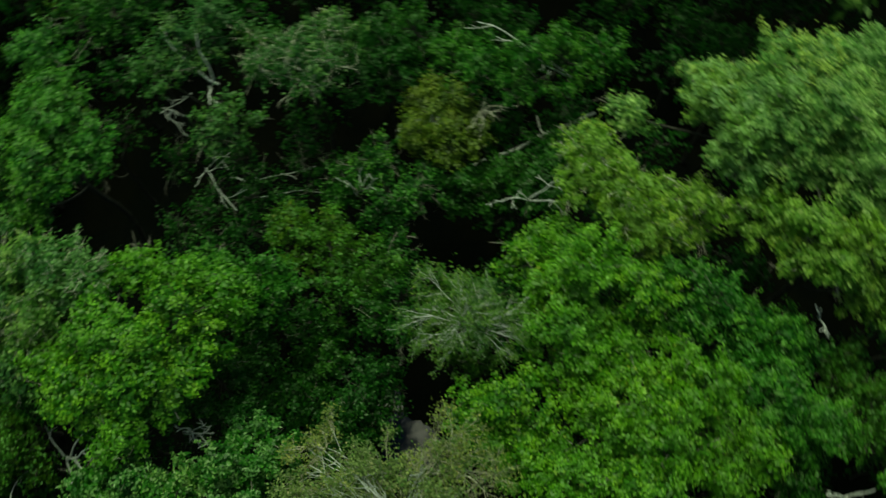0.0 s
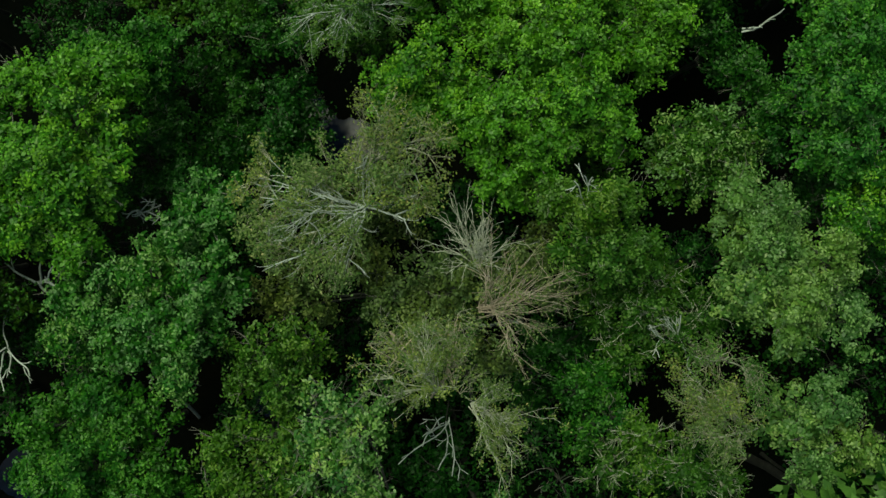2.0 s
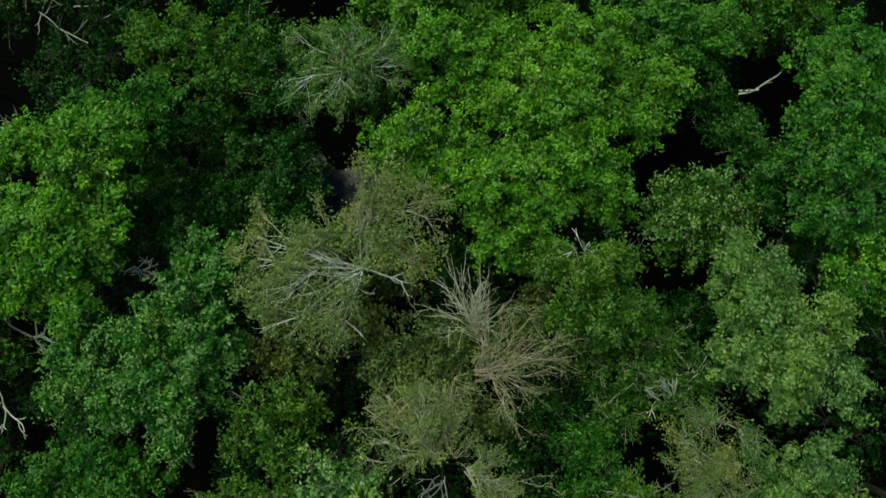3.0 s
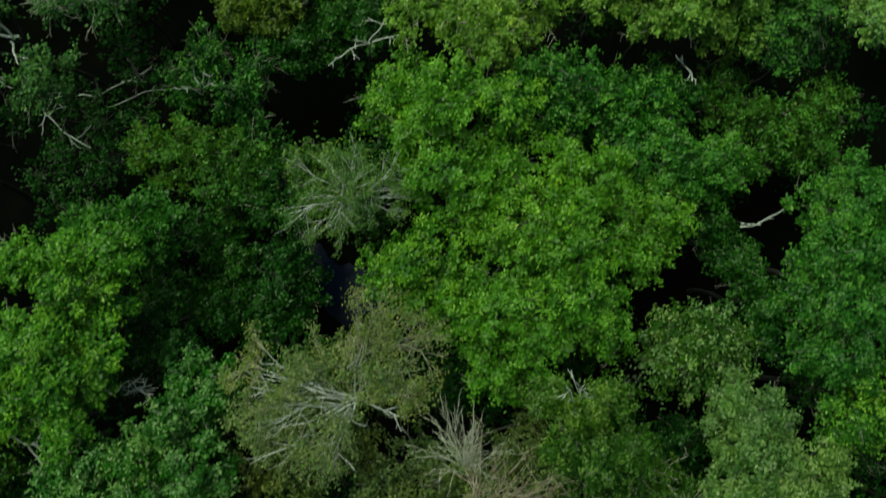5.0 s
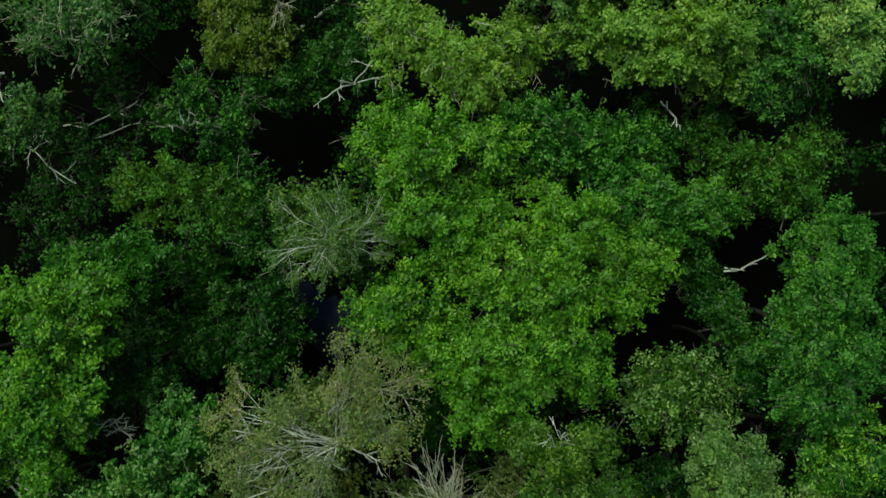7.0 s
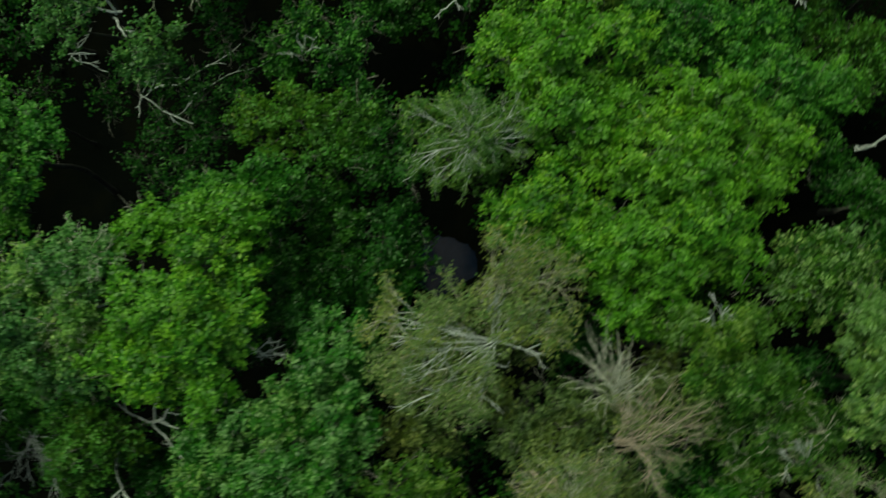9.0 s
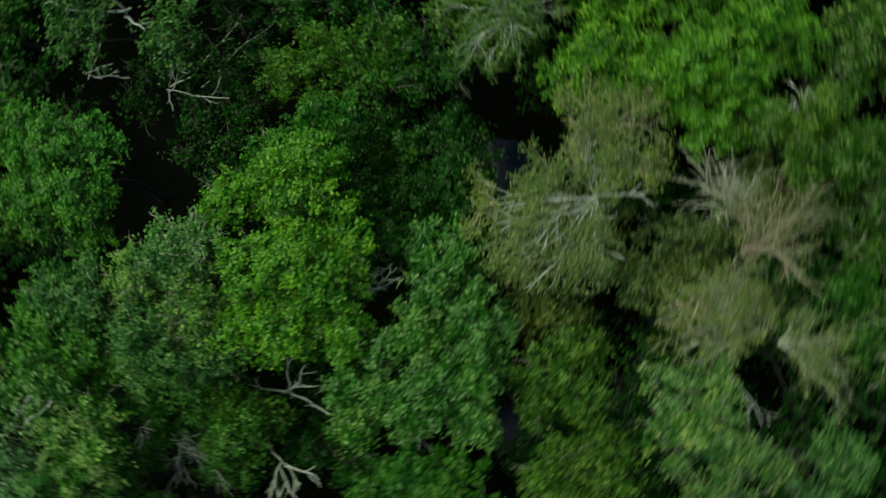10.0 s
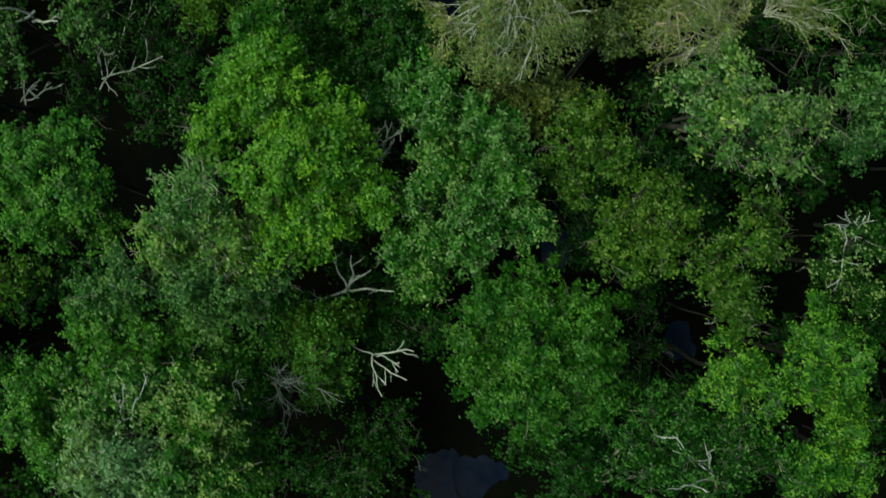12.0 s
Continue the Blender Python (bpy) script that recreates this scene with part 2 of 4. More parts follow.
def foliage_dome(rng, c, r, dens, size, flat=0.75, ragged=0.3):
    """Leaf clusters over the dome of one bough: sprays of leaves gathered into uneven, outward tufts with gaps between them."""
    tufts = max(6, int(8.5 * r * r + 4.5))
    k = np.arange(tufts) + 0.5
    phi = k * 2.39996 + rng.uniform(0, 6.28)
    h = 1 - 1.25 * k / tufts
    flatr = np.sqrt(np.clip(1 - h * h, 0, 1))
    way = np.stack([flatr * np.cos(phi), flatr * np.sin(phi), h], -1)
    way = unit(way + rng.normal(0, 0.22, way.shape))
    reach = r * rng.uniform(0.78 - ragged * 0.8, 0.95 + ragged * 0.9, tufts)
    tc = c + way * (reach * 0.8)[:, None] * np.array([1, 1, flat])
    tr = np.clip(r * 0.35, 0.16, 0.34) * rng.uniform(0.65, 1.4, tufts)
    total = dens * math.pi * r * r
    per = np.maximum(1, (total / 8 * tr**2 / (tr**2).sum()).astype(int))
    idx = np.repeat(np.arange(tufts), per)
    d = unit(rng.normal(0, 1, (len(idx), 3)) + way[idx] * 0.8)
    off = d * (tr[idx] * rng.uniform(0.25, 1.05, len(idx)) ** 0.6)[:, None] * np.array([1, 1, 0.85])
    radial = (off * way[idx]).sum(1, keepdims=True)
    sc = tc[idx] + off + way[idx] * radial * 0.75
    so = unit(d * 0.7 + way[idx] * 0.6)
    j = np.repeat(np.arange(len(idx)), 8)
    e = rng.normal(0, 1, (len(j), 3))
    at = sc[j] + e * size * 0.6 + so[j] * (rng.uniform(-1, 1, (len(j), 1)) * size * 0.8)
    face = unit(so[j] + e * 0.35)
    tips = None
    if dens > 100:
        # Outer, upper fifth of the tuft leaves goes lighter: lit tops put into colour.
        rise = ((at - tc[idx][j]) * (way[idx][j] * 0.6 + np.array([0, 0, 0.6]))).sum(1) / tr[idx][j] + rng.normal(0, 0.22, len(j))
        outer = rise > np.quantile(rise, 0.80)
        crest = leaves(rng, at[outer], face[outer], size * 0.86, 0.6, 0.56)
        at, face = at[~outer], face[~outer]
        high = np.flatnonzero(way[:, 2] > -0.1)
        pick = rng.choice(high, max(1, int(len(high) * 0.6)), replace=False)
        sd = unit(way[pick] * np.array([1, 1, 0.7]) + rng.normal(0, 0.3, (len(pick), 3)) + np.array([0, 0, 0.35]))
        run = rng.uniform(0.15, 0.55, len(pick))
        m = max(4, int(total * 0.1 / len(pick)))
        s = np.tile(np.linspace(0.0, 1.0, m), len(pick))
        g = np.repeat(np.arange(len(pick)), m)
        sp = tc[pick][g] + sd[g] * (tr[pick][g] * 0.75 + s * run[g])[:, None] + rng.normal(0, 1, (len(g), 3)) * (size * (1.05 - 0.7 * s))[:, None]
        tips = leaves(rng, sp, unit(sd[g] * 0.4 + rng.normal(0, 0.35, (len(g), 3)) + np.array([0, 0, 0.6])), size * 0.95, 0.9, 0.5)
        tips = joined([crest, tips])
    return leaves(rng, at, face, size * 1.2, 0.6, 0.6, 0.28), tips, tc, tr


def foliage_lobe(rng, c, r, dens, size, flat=0.75, ragged=0.3):
    """The foliage of one bough: a few domes of different height, leaning on one another."""
    if r < 0.55:
        return foliage_dome(rng, c, r, dens, size, flat, ragged)
    count = 4 if r < 1.0 else 5 if r < 1.35 else 6
    turn = rng.uniform(0, 6.28)
    spots = [(0.16 * r * rng.normal(), 0.16 * r * rng.normal(), 0.42 * r, rng.uniform(0.46, 0.58) * r)]
    for k in range(count):
        a = turn + k * 6.283 / count + rng.uniform(-0.3, 0.3)
        d = r * rng.uniform(0.48, 0.72)
        spots.append((d * math.cos(a), d * math.sin(a), r * rng.uniform(-0.95, -0.1), r * rng.uniform(0.38, 0.54)))
    whole = math.pi * r * r * dens
    cover = sum(s[3] ** 2 for s in spots) * math.pi
    got, young, tufts, sizes = [], [], [], []
    for x, y, z, q in spots:
        leaf_set, tips, tc, tr = foliage_dome(rng, c + np.array([x, y, z * flat]), q, whole / cover, size, flat, ragged)
        got.append(leaf_set)
        if tips:
            young.append(tips)
        tufts.append(tc)
        sizes.append(tr)
    return joined(got), joined(young) if young else None, np.concatenate(tufts), np.concatenate(sizes)


def branchlets(rng, hub, ends, thick, sides=3):
    """Side branches from the hub of a bough out to its tufts."""
    got = []
    for e in ends:
        pts = crooked(rng, hub, e, 4, 0.12, 0.08)
        got.append(tube(pts, np.linspace(thick, 0.006, 4), sides))
    return got


def twig_fan(rng, base, way, length, spread, count, thick, levels=2):
    """Bare twigs that fan out from a base, forking on the way; also returns the tips."""
    got, tips = [], []
    todo = [(np.asarray(base, float), unit(np.asarray(way, float)), length, thick, 0, count)]
    while todo:
        b, w, ln, th, lv, num = todo.pop()
        for _ in range(num):
            d = unit(w + rng.normal(0, spread, 3))
            end = b + d * ln * rng.uniform(0.55, 1.1)
            pts = crooked(rng, b, end, 5, 0.09, 0.05)
            got.append(tube(pts, np.linspace(th, th * 0.45, 5), 3))
            tips.append(end)
            if lv < levels:
                for s in (2, 3, 4):
                    if rng.random() < 0.75:
                        todo.append((pts[s], d, ln * 0.5, th * 0.55, lv + 1, 1 if s < 4 else 2))
    return got, np.array(tips)


SEED = [100]
CROWNS = []


def tree(lobes, look_of="green", label="", dens=850, size=0.135, bark=None, category="tree", group="woodland trees", name="broadleaf_tree",
         flat=1.15, ragged=0.35, sticks=12, twigs=4, shoot=""):
    """A broad-leaved tree: trunk from the ground, one limb to every bough (x, y, top, radius) and its foliage."""
    SEED[0] += 1
    rng = np.random.default_rng(SEED[0])
    bark = bark or BARK
    L = np.array(lobes, float)
    CROWNS.extend(lobes)
    wts = L[:, 3] ** 2
    mid = (L[:, :2] * wts[:, None]).sum(0) / wts.sum()
    foot = np.array([mid[0], mid[1], -0.15])
    top = L[:, 2].max()
    low = (L[:, 2] - 1.6 * L[:, 3]).min()
    wide = 0.004 * top + 0.010 * math.sqrt(wts.sum()) + 0.012
    root = new(name)
    root.location = foot
    tagged(root, label=label, category=category, group=group)
    crownfoot = np.array([mid[0], mid[1], max(1.2, low * 0.82)])
    tp = crooked(rng, (0, 0, 0), crownfoot - foot, 8, 0.035)
    tr = wide * np.array([1.55, 1.08, 0.98, 0.93, 0.88, 0.83, 0.78, 0.72])
    link("trunk", mesh_from("trunk", *tube(tp, tr, 7)), BARK, root)
    for x, y, z, r in L:
        r = r * 0.98
        c = np.array([x, y, z - r * flat - rng.uniform(0.0, 0.55) * min(1.0, r)]) - foot
        (lv, lq), young, tufts, trad = foliage_lobe(rng, c, r, dens, size, flat, ragged)
        start = tp[-1] if rng.random() < 0.6 else tp[-2]
        hub = c - np.array([0, 0, r * 0.35])
        line = crooked(rng, start, hub, 7, 0.07, -0.06)
        pieces = [tube(line, np.linspace(wide * 0.5, 0.03, 7), 6)]
        pieces += branchlets(rng, hub, tufts[rng.permutation(len(tufts))[:sticks]], 0.025)
        limb = link("limb", mesh_from("limb", *joined(pieces)), bark, root)
        spray = []
        for e in tufts[rng.permutation(len(tufts))[:twigs]]:
            w = unit(e - hub) + rng.normal(0, 0.35, 3)
            a = e - unit(w) * 0.3
            b = a + unit(w) * rng.uniform(0.55, 1.0)
            line = crooked(rng, a, b, 6, 0.12)
            spray.append(tube(line, np.linspace(0.012, 0.005, 6), 3))
            for k in (2, 3, 4):
                spray.append(tube(crooked(rng, line[k], line[k] + unit(unit(w) + rng.normal(0, 0.5, 3)) * rng.uniform(0.18, 0.4), 4, 0.1), np.linspace(0.007, 0.004, 4), 3))
        if spray:
            link("twig_spray", mesh_from("twig_spray", *joined(spray)), PALE_BARK if bark is BARK else bark, limb, "stuff")
        link("foliage", mesh_from("foliage", lv, lq), LEAF[look_of], limb, "stuff")
        # Crest and shoot leaves, their lit look put into the leaf colour.
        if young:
            link("young_foliage", mesh_from("young_foliage", *young), LIT_LEAF[shoot or look_of], limb, "stuff")
    return root


def twig_tree(lobes, look_of="dry", label="", dens=400, twig=None, fans=9, name="sparse_tree", category="tree", group="half-bare trees", size=0.09, up=0.6, hubs=None, thick=0.010, bare=()):
    """A half-bare tree: pale limbs and dense fans of fine twigs, with few leaves left."""
    SEED[0] += 1
    rng = np.random.default_rng(SEED[0])
    twig = twig or TWIG
    L = np.array(lobes, float)
    mid = L[:, :2].mean(0) if hubs is None else np.array(hubs[:2], float)
    foot = np.array([mid[0], mid[1], -0.15])
    root = new(name)
    root.location = foot
    tagged(root, label=label, category=category, group=group)
    low = max(1.5, (L[:, 2] - 1.7 * L[:, 3]).min() * 0.9) if hubs is None else hubs[2]
    wide = 0.0055 * L[:, 2].max() + 0.015
    tp = crooked(rng, (0, 0, 0), (0, 0, low - foot[2]), 8, 0.03)
    link("trunk", mesh_from("trunk", *tube(tp, wide * np.array([1.5, 1.05, 0.98, 0.92, 0.87, 0.8, 0.74, 0.66]), 9)), PALE_BARK, root)
    for x, y, z, r in L:
        c = np.array([x, y, z]) - foot
        out = c - tp[-1]
        far_end = c + unit(out * np.array([1, 1, 0])) * 0.45 * r - np.array([0, 0, 0.15 * r])
        line = crooked(rng, tp[-1], far_end, 9, 0.09, 0.04)
        pieces = [tube(line, np.linspace(wide * 0.30, 0.010, 9), 6)]
        fine, tips = [], []
        for f in range(fans):
            b = line[int(rng.integers(3, 9))]
            if f > 1:
                spot = c + rng.normal(0, 0.42 * r, 3) * np.array([1, 1, 0.2]) - np.array([0, 0, 0.3 * r])
                pieces.append(tube(crooked(rng, b, spot, 7, 0.11, 0.05), np.linspace(0.019, 0.008, 7), 5))
                b = spot
            w = unit(out * np.array([1, 1, 0])) * 0.7 + rng.normal(0, 0.5, 3) + np.array([0, 0, up])
            got, tp2 = twig_fan(rng, b, w, r * 0.75, 0.42, 4, thick)
            fine += got
            tips.append(tp2)
        tips = np.concatenate(tips)
        limb = link("limb", mesh_from("limb", *joined(pieces)), twig, root)
        link("twig_spray", mesh_from("twig_spray", *joined(fine)), FINE, limb, "stuff")
        n = int(dens * math.pi * r * r)
        at = tips[rng.integers(0, len(tips), n)] + rng.normal(0, 0.11, (n, 3))
        v, q = leaves(rng, at, unit(rng.normal(0, 1, (n, 3)) + np.array([0, 0, 0.5])), size)
        cut = int(n * 0.88)
        link("foliage", mesh_from("foliage", v[:4 * cut], q[:cut]), LEAF[look_of], limb, "stuff")
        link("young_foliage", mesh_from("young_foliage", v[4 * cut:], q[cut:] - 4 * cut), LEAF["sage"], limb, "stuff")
    for e in bare:
        line = crooked(rng, tp[-1], np.array(e, float) - foot, 9, 0.11, 0.05)
        reach = np.linalg.norm(line[-1] - line[0])
        pieces = [tube(line, np.linspace(0.036, 0.011, 9), 6)]
        for s in (3, 4, 5, 6, 7):
            w = unit(line[s] - line[s - 1]) + rng.normal(0, 0.5, 3)
            side = crooked(rng, line[s], line[s] + unit(w) * reach * rng.uniform(0.25, 0.45), 6, 0.12)
            pieces.append(tube(side, np.linspace(0.018, 0.007, 6), 4))
            for k in (2, 3, 4):
                w2 = unit(side[k] - side[k - 1]) + rng.normal(0, 0.5, 3)
                pieces.append(tube(crooked(rng, side[k], side[k] + unit(w2) * reach * 0.16, 4, 0.1), np.linspace(0.009, 0.005, 4), 3))
        link("bare_limb", mesh_from("bare_limb", *joined(pieces)), DEAD, root, label="pale lichened bare limb")
    return root


def fan_tree(hub, tip, label, count=16, spread=0.42, length=1.5, wood=None, look_of="dry", dens=0, droop=0.0, name="bare_tree", category="bare tree", thick=0.015):
    """A bare tree whose thin stems spring from one fork like a broom and split into fine twigs."""
    SEED[0] += 1
    rng = np.random.default_rng(SEED[0])
    wood = wood or DEAD
    hub, tip = np.array(hub, float), np.array(tip, float)
    foot = np.array([hub[0], hub[1], -0.15])
    root = new(name)
    root.location = foot
    tagged(root, label=label, category=category, group="half-bare trees")
    tp = crooked(rng, (0, 0, 0), hub - foot, 8, 0.015)
    link("trunk", mesh_from("trunk", *tube(tp, np.linspace(0.10, 0.032, 8), 8)), BARK, root)
    lead = unit(tip - hub)
    for k in range(count):
        d = unit(lead + rng.normal(0, spread, 3))
        d = unit(d + lead * max(0.0, 0.35 - d @ lead) * 2)
        ln = length * rng.uniform(0.45, 1.1)
        line = crooked(rng, tp[-1], tp[-1] + d * ln, 9, 0.11)
        line += lead * (0.1 * ln * np.sin(np.linspace(0, np.pi, 9)))[:, None]
        line[:, 2] -= droop * ln * np.linspace(0, 1, 9) ** 2.2
        pieces = [tube(line, np.linspace(thick, 0.004, 9), 4)]
        tips = [line[-1]]
        for f in range(7):
            s = int(rng.integers(2, 9))
            w = unit(unit(line[s] - line[s - 1]) + rng.normal(0, 0.33, 3))
            e = line[s] + w * ln * rng.uniform(0.2, 0.42)
            fl = crooked(rng, line[s], e, 6, 0.07)
            fl[:, 2] -= droop * ln * 0.3 * np.linspace(0, 1, 6) ** 2
            pieces.append(tube(fl, np.linspace(0.0095, 0.004, 6), 3))
            tips.append(fl[-1])
            for h in (3, 5):
                w2 = unit(w + rng.normal(0, 0.42, 3))
                e2 = fl[h] + w2 * ln * rng.uniform(0.09, 0.2)
                pieces.append(tube(crooked(rng, fl[h], e2, 3, 0.08), np.linspace(0.0065, 0.0035, 3), 3))
                tips.append(e2)
        stem = link("stem", mesh_from("stem", *joined(pieces)), wood, root)
        if dens:
            tips = np.array(tips)
            at = tips[rng.integers(0, len(tips), dens)] + rng.normal(0, 0.07, (dens, 3))
            link("foliage", mesh_from("foliage", *leaves(rng, at, unit(rng.normal(0, 1, (dens, 3)) + np.array([0, 0, 0.5])), 0.08)), LEAF[look_of], stem, "stuff")
    return root


def dead_tree(hub, ends, label, thick=0.07, name="dead_tree", forks=2, wood=None):
    """A bare dead tree: trunk up to the hub and crooked, forking silver branches to their ends."""
    SEED[0] += 1
    rng = np.random.default_rng(SEED[0])
    wood = wood or DEAD
    hub = np.array(hub, float)
    foot = np.array([hub[0], hub[1], -0.15])
    root = new(name)
    root.location = foot
    tagged(root, label=label, category="dead tree", group="dead trees")
    tp = crooked(rng, (0, 0, 0), hub - foot, 9, 0.02)
    # Dark bark below silver branches: the gap's shade put into the trunk colour.
    link("trunk", mesh_from("trunk", *tube(tp, np.append(np.linspace(thick * 1.4, thick * 0.8, 8), 0.01), 9)), BARK, root)
    for e in ends:
        e = np.array(e, float) - foot
        line = crooked(rng, tp[-1], e, 9, 0.10, 0.04)
        ln = np.linalg.norm(e - tp[-1])
        pieces = [tube(line, np.linspace(thick * 0.75, 0.018, 9), 7)]
        for f in range(forks):
            s = int(rng.integers(3, 8))
            w = unit(line[s] - line[s - 1]) + rng.normal(0, 0.55, 3)
            end = line[s] + unit(w) * ln * rng.uniform(0.2, 0.42)
            fl = crooked(rng, line[s], end, 6, 0.12)
            pieces.append(tube(fl, np.linspace(thick * 0.38, 0.012, 6), 5))
            g = fl[3] + unit(unit(end - line[s]) + rng.normal(0, 0.6, 3)) * ln * 0.16
            pieces.append(tube(crooked(rng, fl[3], g, 4, 0.1), np.linspace(0.016, 0.008, 4), 4))
        link("branch", mesh_from("branch", *joined(pieces)), wood, root)
    return root


def fallen_branch(a, b, label, thick=0.06, name="fallen_branch"):
    """A dead bough that lies slanting among the trees, one end on the ground."""
    SEED[0] += 1
    rng = np.random.default_rng(SEED[0])
    a, b = np.array(a, float), np.array(b, float)
    flat = unit((b - a) * np.array([1, 1, 0]))
    a = np.array([a[0] - flat[0] * a[2] * 0.35, a[1] - flat[1] * a[2] * 0.35, 0.0])
    root = new(name)
    root.location = a
    tagged(root, label=label, category="branch", group="fallen wood")
    line = crooked(rng, (0, 0, 0), b - a, 10, 0.05)
    link("stem", mesh_from("stem", *tube(line, np.linspace(thick, thick * 0.45, 10), 8)), DEAD, root)
    for s in (4, 6, 8):
        end = line[s] + unit(unit(b - a) + rng.normal(0, 0.7, 3)) * rng.uniform(0.4, 1.0)
        link("side_branch", mesh_from("side_branch", *tube(crooked(rng, line[s], end, 6, 0.12), np.linspace(thick * 0.45, 0.012, 6), 5)), DEAD, root)
    return root


# ---------------------------------------------------------------- ground and water
def floor_height(x, y):
    h = 0.16 + 0.14 * np.sin(x * 0.37 + 1.3) * np.cos(y * 0.31 - 0.4) + 0.07 * np.sin(x * 1.1 + y * 0.7) + 0.04 * np.sin(x * 2.3 - y * 1.9)
    for px, py, pr in POOLS:
        u = x - px + 0.3 * np.sin(3.1 * y + 1.7 * x) + 0.45 * np.sin(1.9 * y + px) + 0.2 * np.sin(4.3 * y)
        v = y - py + 0.45 * np.sin(2.3 * x + py) + 0.2 * np.sin(3.7 * x)
        h = h - 0.75 * np.exp(-(u * u + v * v) / (pr * pr))
    return h + 0.06 * np.sin(4.7 * x + 2.9 * np.sin(3.3 * y)) * np.sin(5.3 * y + ripple(x))


def ripple(x):
    return 1.9 * np.sin(2.6 * x)


far = [60, 100, 250, 700, 2000, 4500]
steps = np.concatenate([[-v for v in far[::-1]], np.arange(-46, -23, 0.8), np.arange(-23, 5, 0.28), np.arange(5, 46.1, 0.8), far])
gx, gy = np.meshgrid(steps, steps, indexing="ij")
n = len(steps)
gi = np.arange(n * n).reshape(n, n)
POOLS = [(-2.7, 0.8, 1.5), (-18.2, -10.4, 1.2), (-8.1, -15.0, 0.6), (-7.4, -8.9, 1.0)]
gz = floor_height(gx, gy)
me = mesh_from("ground", np.stack([gx, gy, gz], -1).reshape(-1, 3), np.stack([gi[:-1, :-1], gi[1:, :-1], gi[1:, 1:], gi[:-1, 1:]], -1).reshape(-1, 4))
me.polygons.foreach_set("use_smooth", np.ones(len(me.polygons), dtype=bool))
tagged(link("ground", me, MUD), "wet forest floor of mud and leaf litter, darkened for canopy shade", "ground", kind="structure")
bm = bmesh.new()
bmesh.ops.create_grid(bm, x_segments=2, y_segments=2, size=45, matrix=Matrix.Translation((0, 0, -0.12)))
me = bpy.data.meshes.new("water")
bm.to_mesh(me)
tagged(link("water", me, WATER), "still dark water in hollows of the forest floor", "water", kind="structure")

# ---------------------------------------------------------------- trees
tree([(0.63, 6.03, 14.1, 0.92), (1.29, 7.21, 13.2, 0.85), (2.40, 5.94, 16.3, 1.25), (3.98, 5.19, 15.7, 1.20), (1.97, 3.80, 16.0, 1.34), (1.24, 4.85, 15.2, 0.81), (2.85, 3.20, 15.2, 1.13)],
     "bright", "bright green broad-leaved tree in full dense leaf", dens=850)
tree([(4.38, 2.14, 16.7, 1.32), (6.22, 2.56, 16.4, 1.25), (5.26, 0.90, 16.8, 1.32), (3.44, 0.83, 15.3, 1.04), (6.98, 0.57, 15.4, 1.12), (8.04, 1.53, 14.8, 1.06), (3.89, 3.59, 14.8, 0.74), (2.74, 2.12, 14.6, 0.74), (5.46, 3.58, 14.8, 0.74)],
     "bright", "bright green tree with a wide domed crown")
tree([(0.92, 1.33, 16.2, 1.26), (-0.24, 1.07, 14.7, 0.90), (1.34, 0.01, 15.1, 1.05), (0.36, 0.14, 14.7, 0.74)],
     "bright", "bright green tree beside the half-bare trees")
tree([(2.66, -0.84, 16.3, 1.25), (5.04, -0.74, 16.5, 1.32), (3.83, -1.50, 16.2, 1.02), (5.82, -1.68, 15.2, 0.89), (2.47, -2.24, 15.0, 0.97), (4.54, -0.13, 15.9, 0.79), (3.50, -0.33, 14.6, 0.74)],
     "bright", "bright green tree with lobed crown over a dark gap")
tree([(8.61, 3.19, 15.0, 1.14), (9.85, 2.45, 14.0, 1.00), (10.91, 2.90, 13.0, 0.85), (7.64, 3.30, 14.0, 0.92), (7.59, 4.24, 12.9, 0.85)],
     "green", "medium green tree in the shade of taller crowns")
tree([(6.41, 5.77, 14.9, 0.98), (5.76, 6.39, 14.0, 0.83), (7.20, 5.20, 14.5, 0.91), (8.47, 5.37, 14.0, 1.01), (9.42, 4.81, 12.9, 0.86), (5.69, 4.96, 14.1, 0.83), (7.83, 4.46, 13.9, 0.83), (4.79, 6.46, 13.4, 0.68)],
     "deep", "green low tree between brighter crowns", shoot="green", dens=600)
tree([(2.17, 9.11, 15.3, 1.21), (3.32, 8.12, 15.8, 1.20), (4.39, 7.53, 14.7, 0.98), (5.42, 8.76, 14.8, 1.06), (1.80, 10.13, 14.2, 0.83)],
     "yellow", "yellow-green tree with fine pale twigs showing", dens=800, shoot="yellow", twigs=18, bark=TWIG)
tree([(8.78, 7.87, 16.7, 1.17), (10.36, 7.79, 16.6, 1.17), (11.81, 7.55, 15.3, 0.97), (7.53, 8.76, 15.2, 1.05), (9.65, 7.19, 15.7, 0.72), (8.91, 7.30, 14.2, 0.56), (10.73, 6.87, 14.2, 0.63), (11.81, 6.60, 13.6, 0.57), (8.29, 7.96, 14.6, 0.56)],
     "yellow", "pale yellow-green tree with hanging sprays", shoot="yellow")
tree([(13.01, 7.58, 14.6, 1.15), (13.11, 6.19, 13.7, 1.01), (12.43, 6.54, 13.2, 0.85), (13.76, 6.86, 14.2, 0.83)],
     "cool", "pale green tall tree with loose boughs", shoot="green")
tree([(15.15, 7.29, 16.0, 1.03), (15.22, 6.23, 15.5, 0.72), (14.91, 8.30, 16.0, 0.95)],
     "mint", "pale green tall leafy tree")
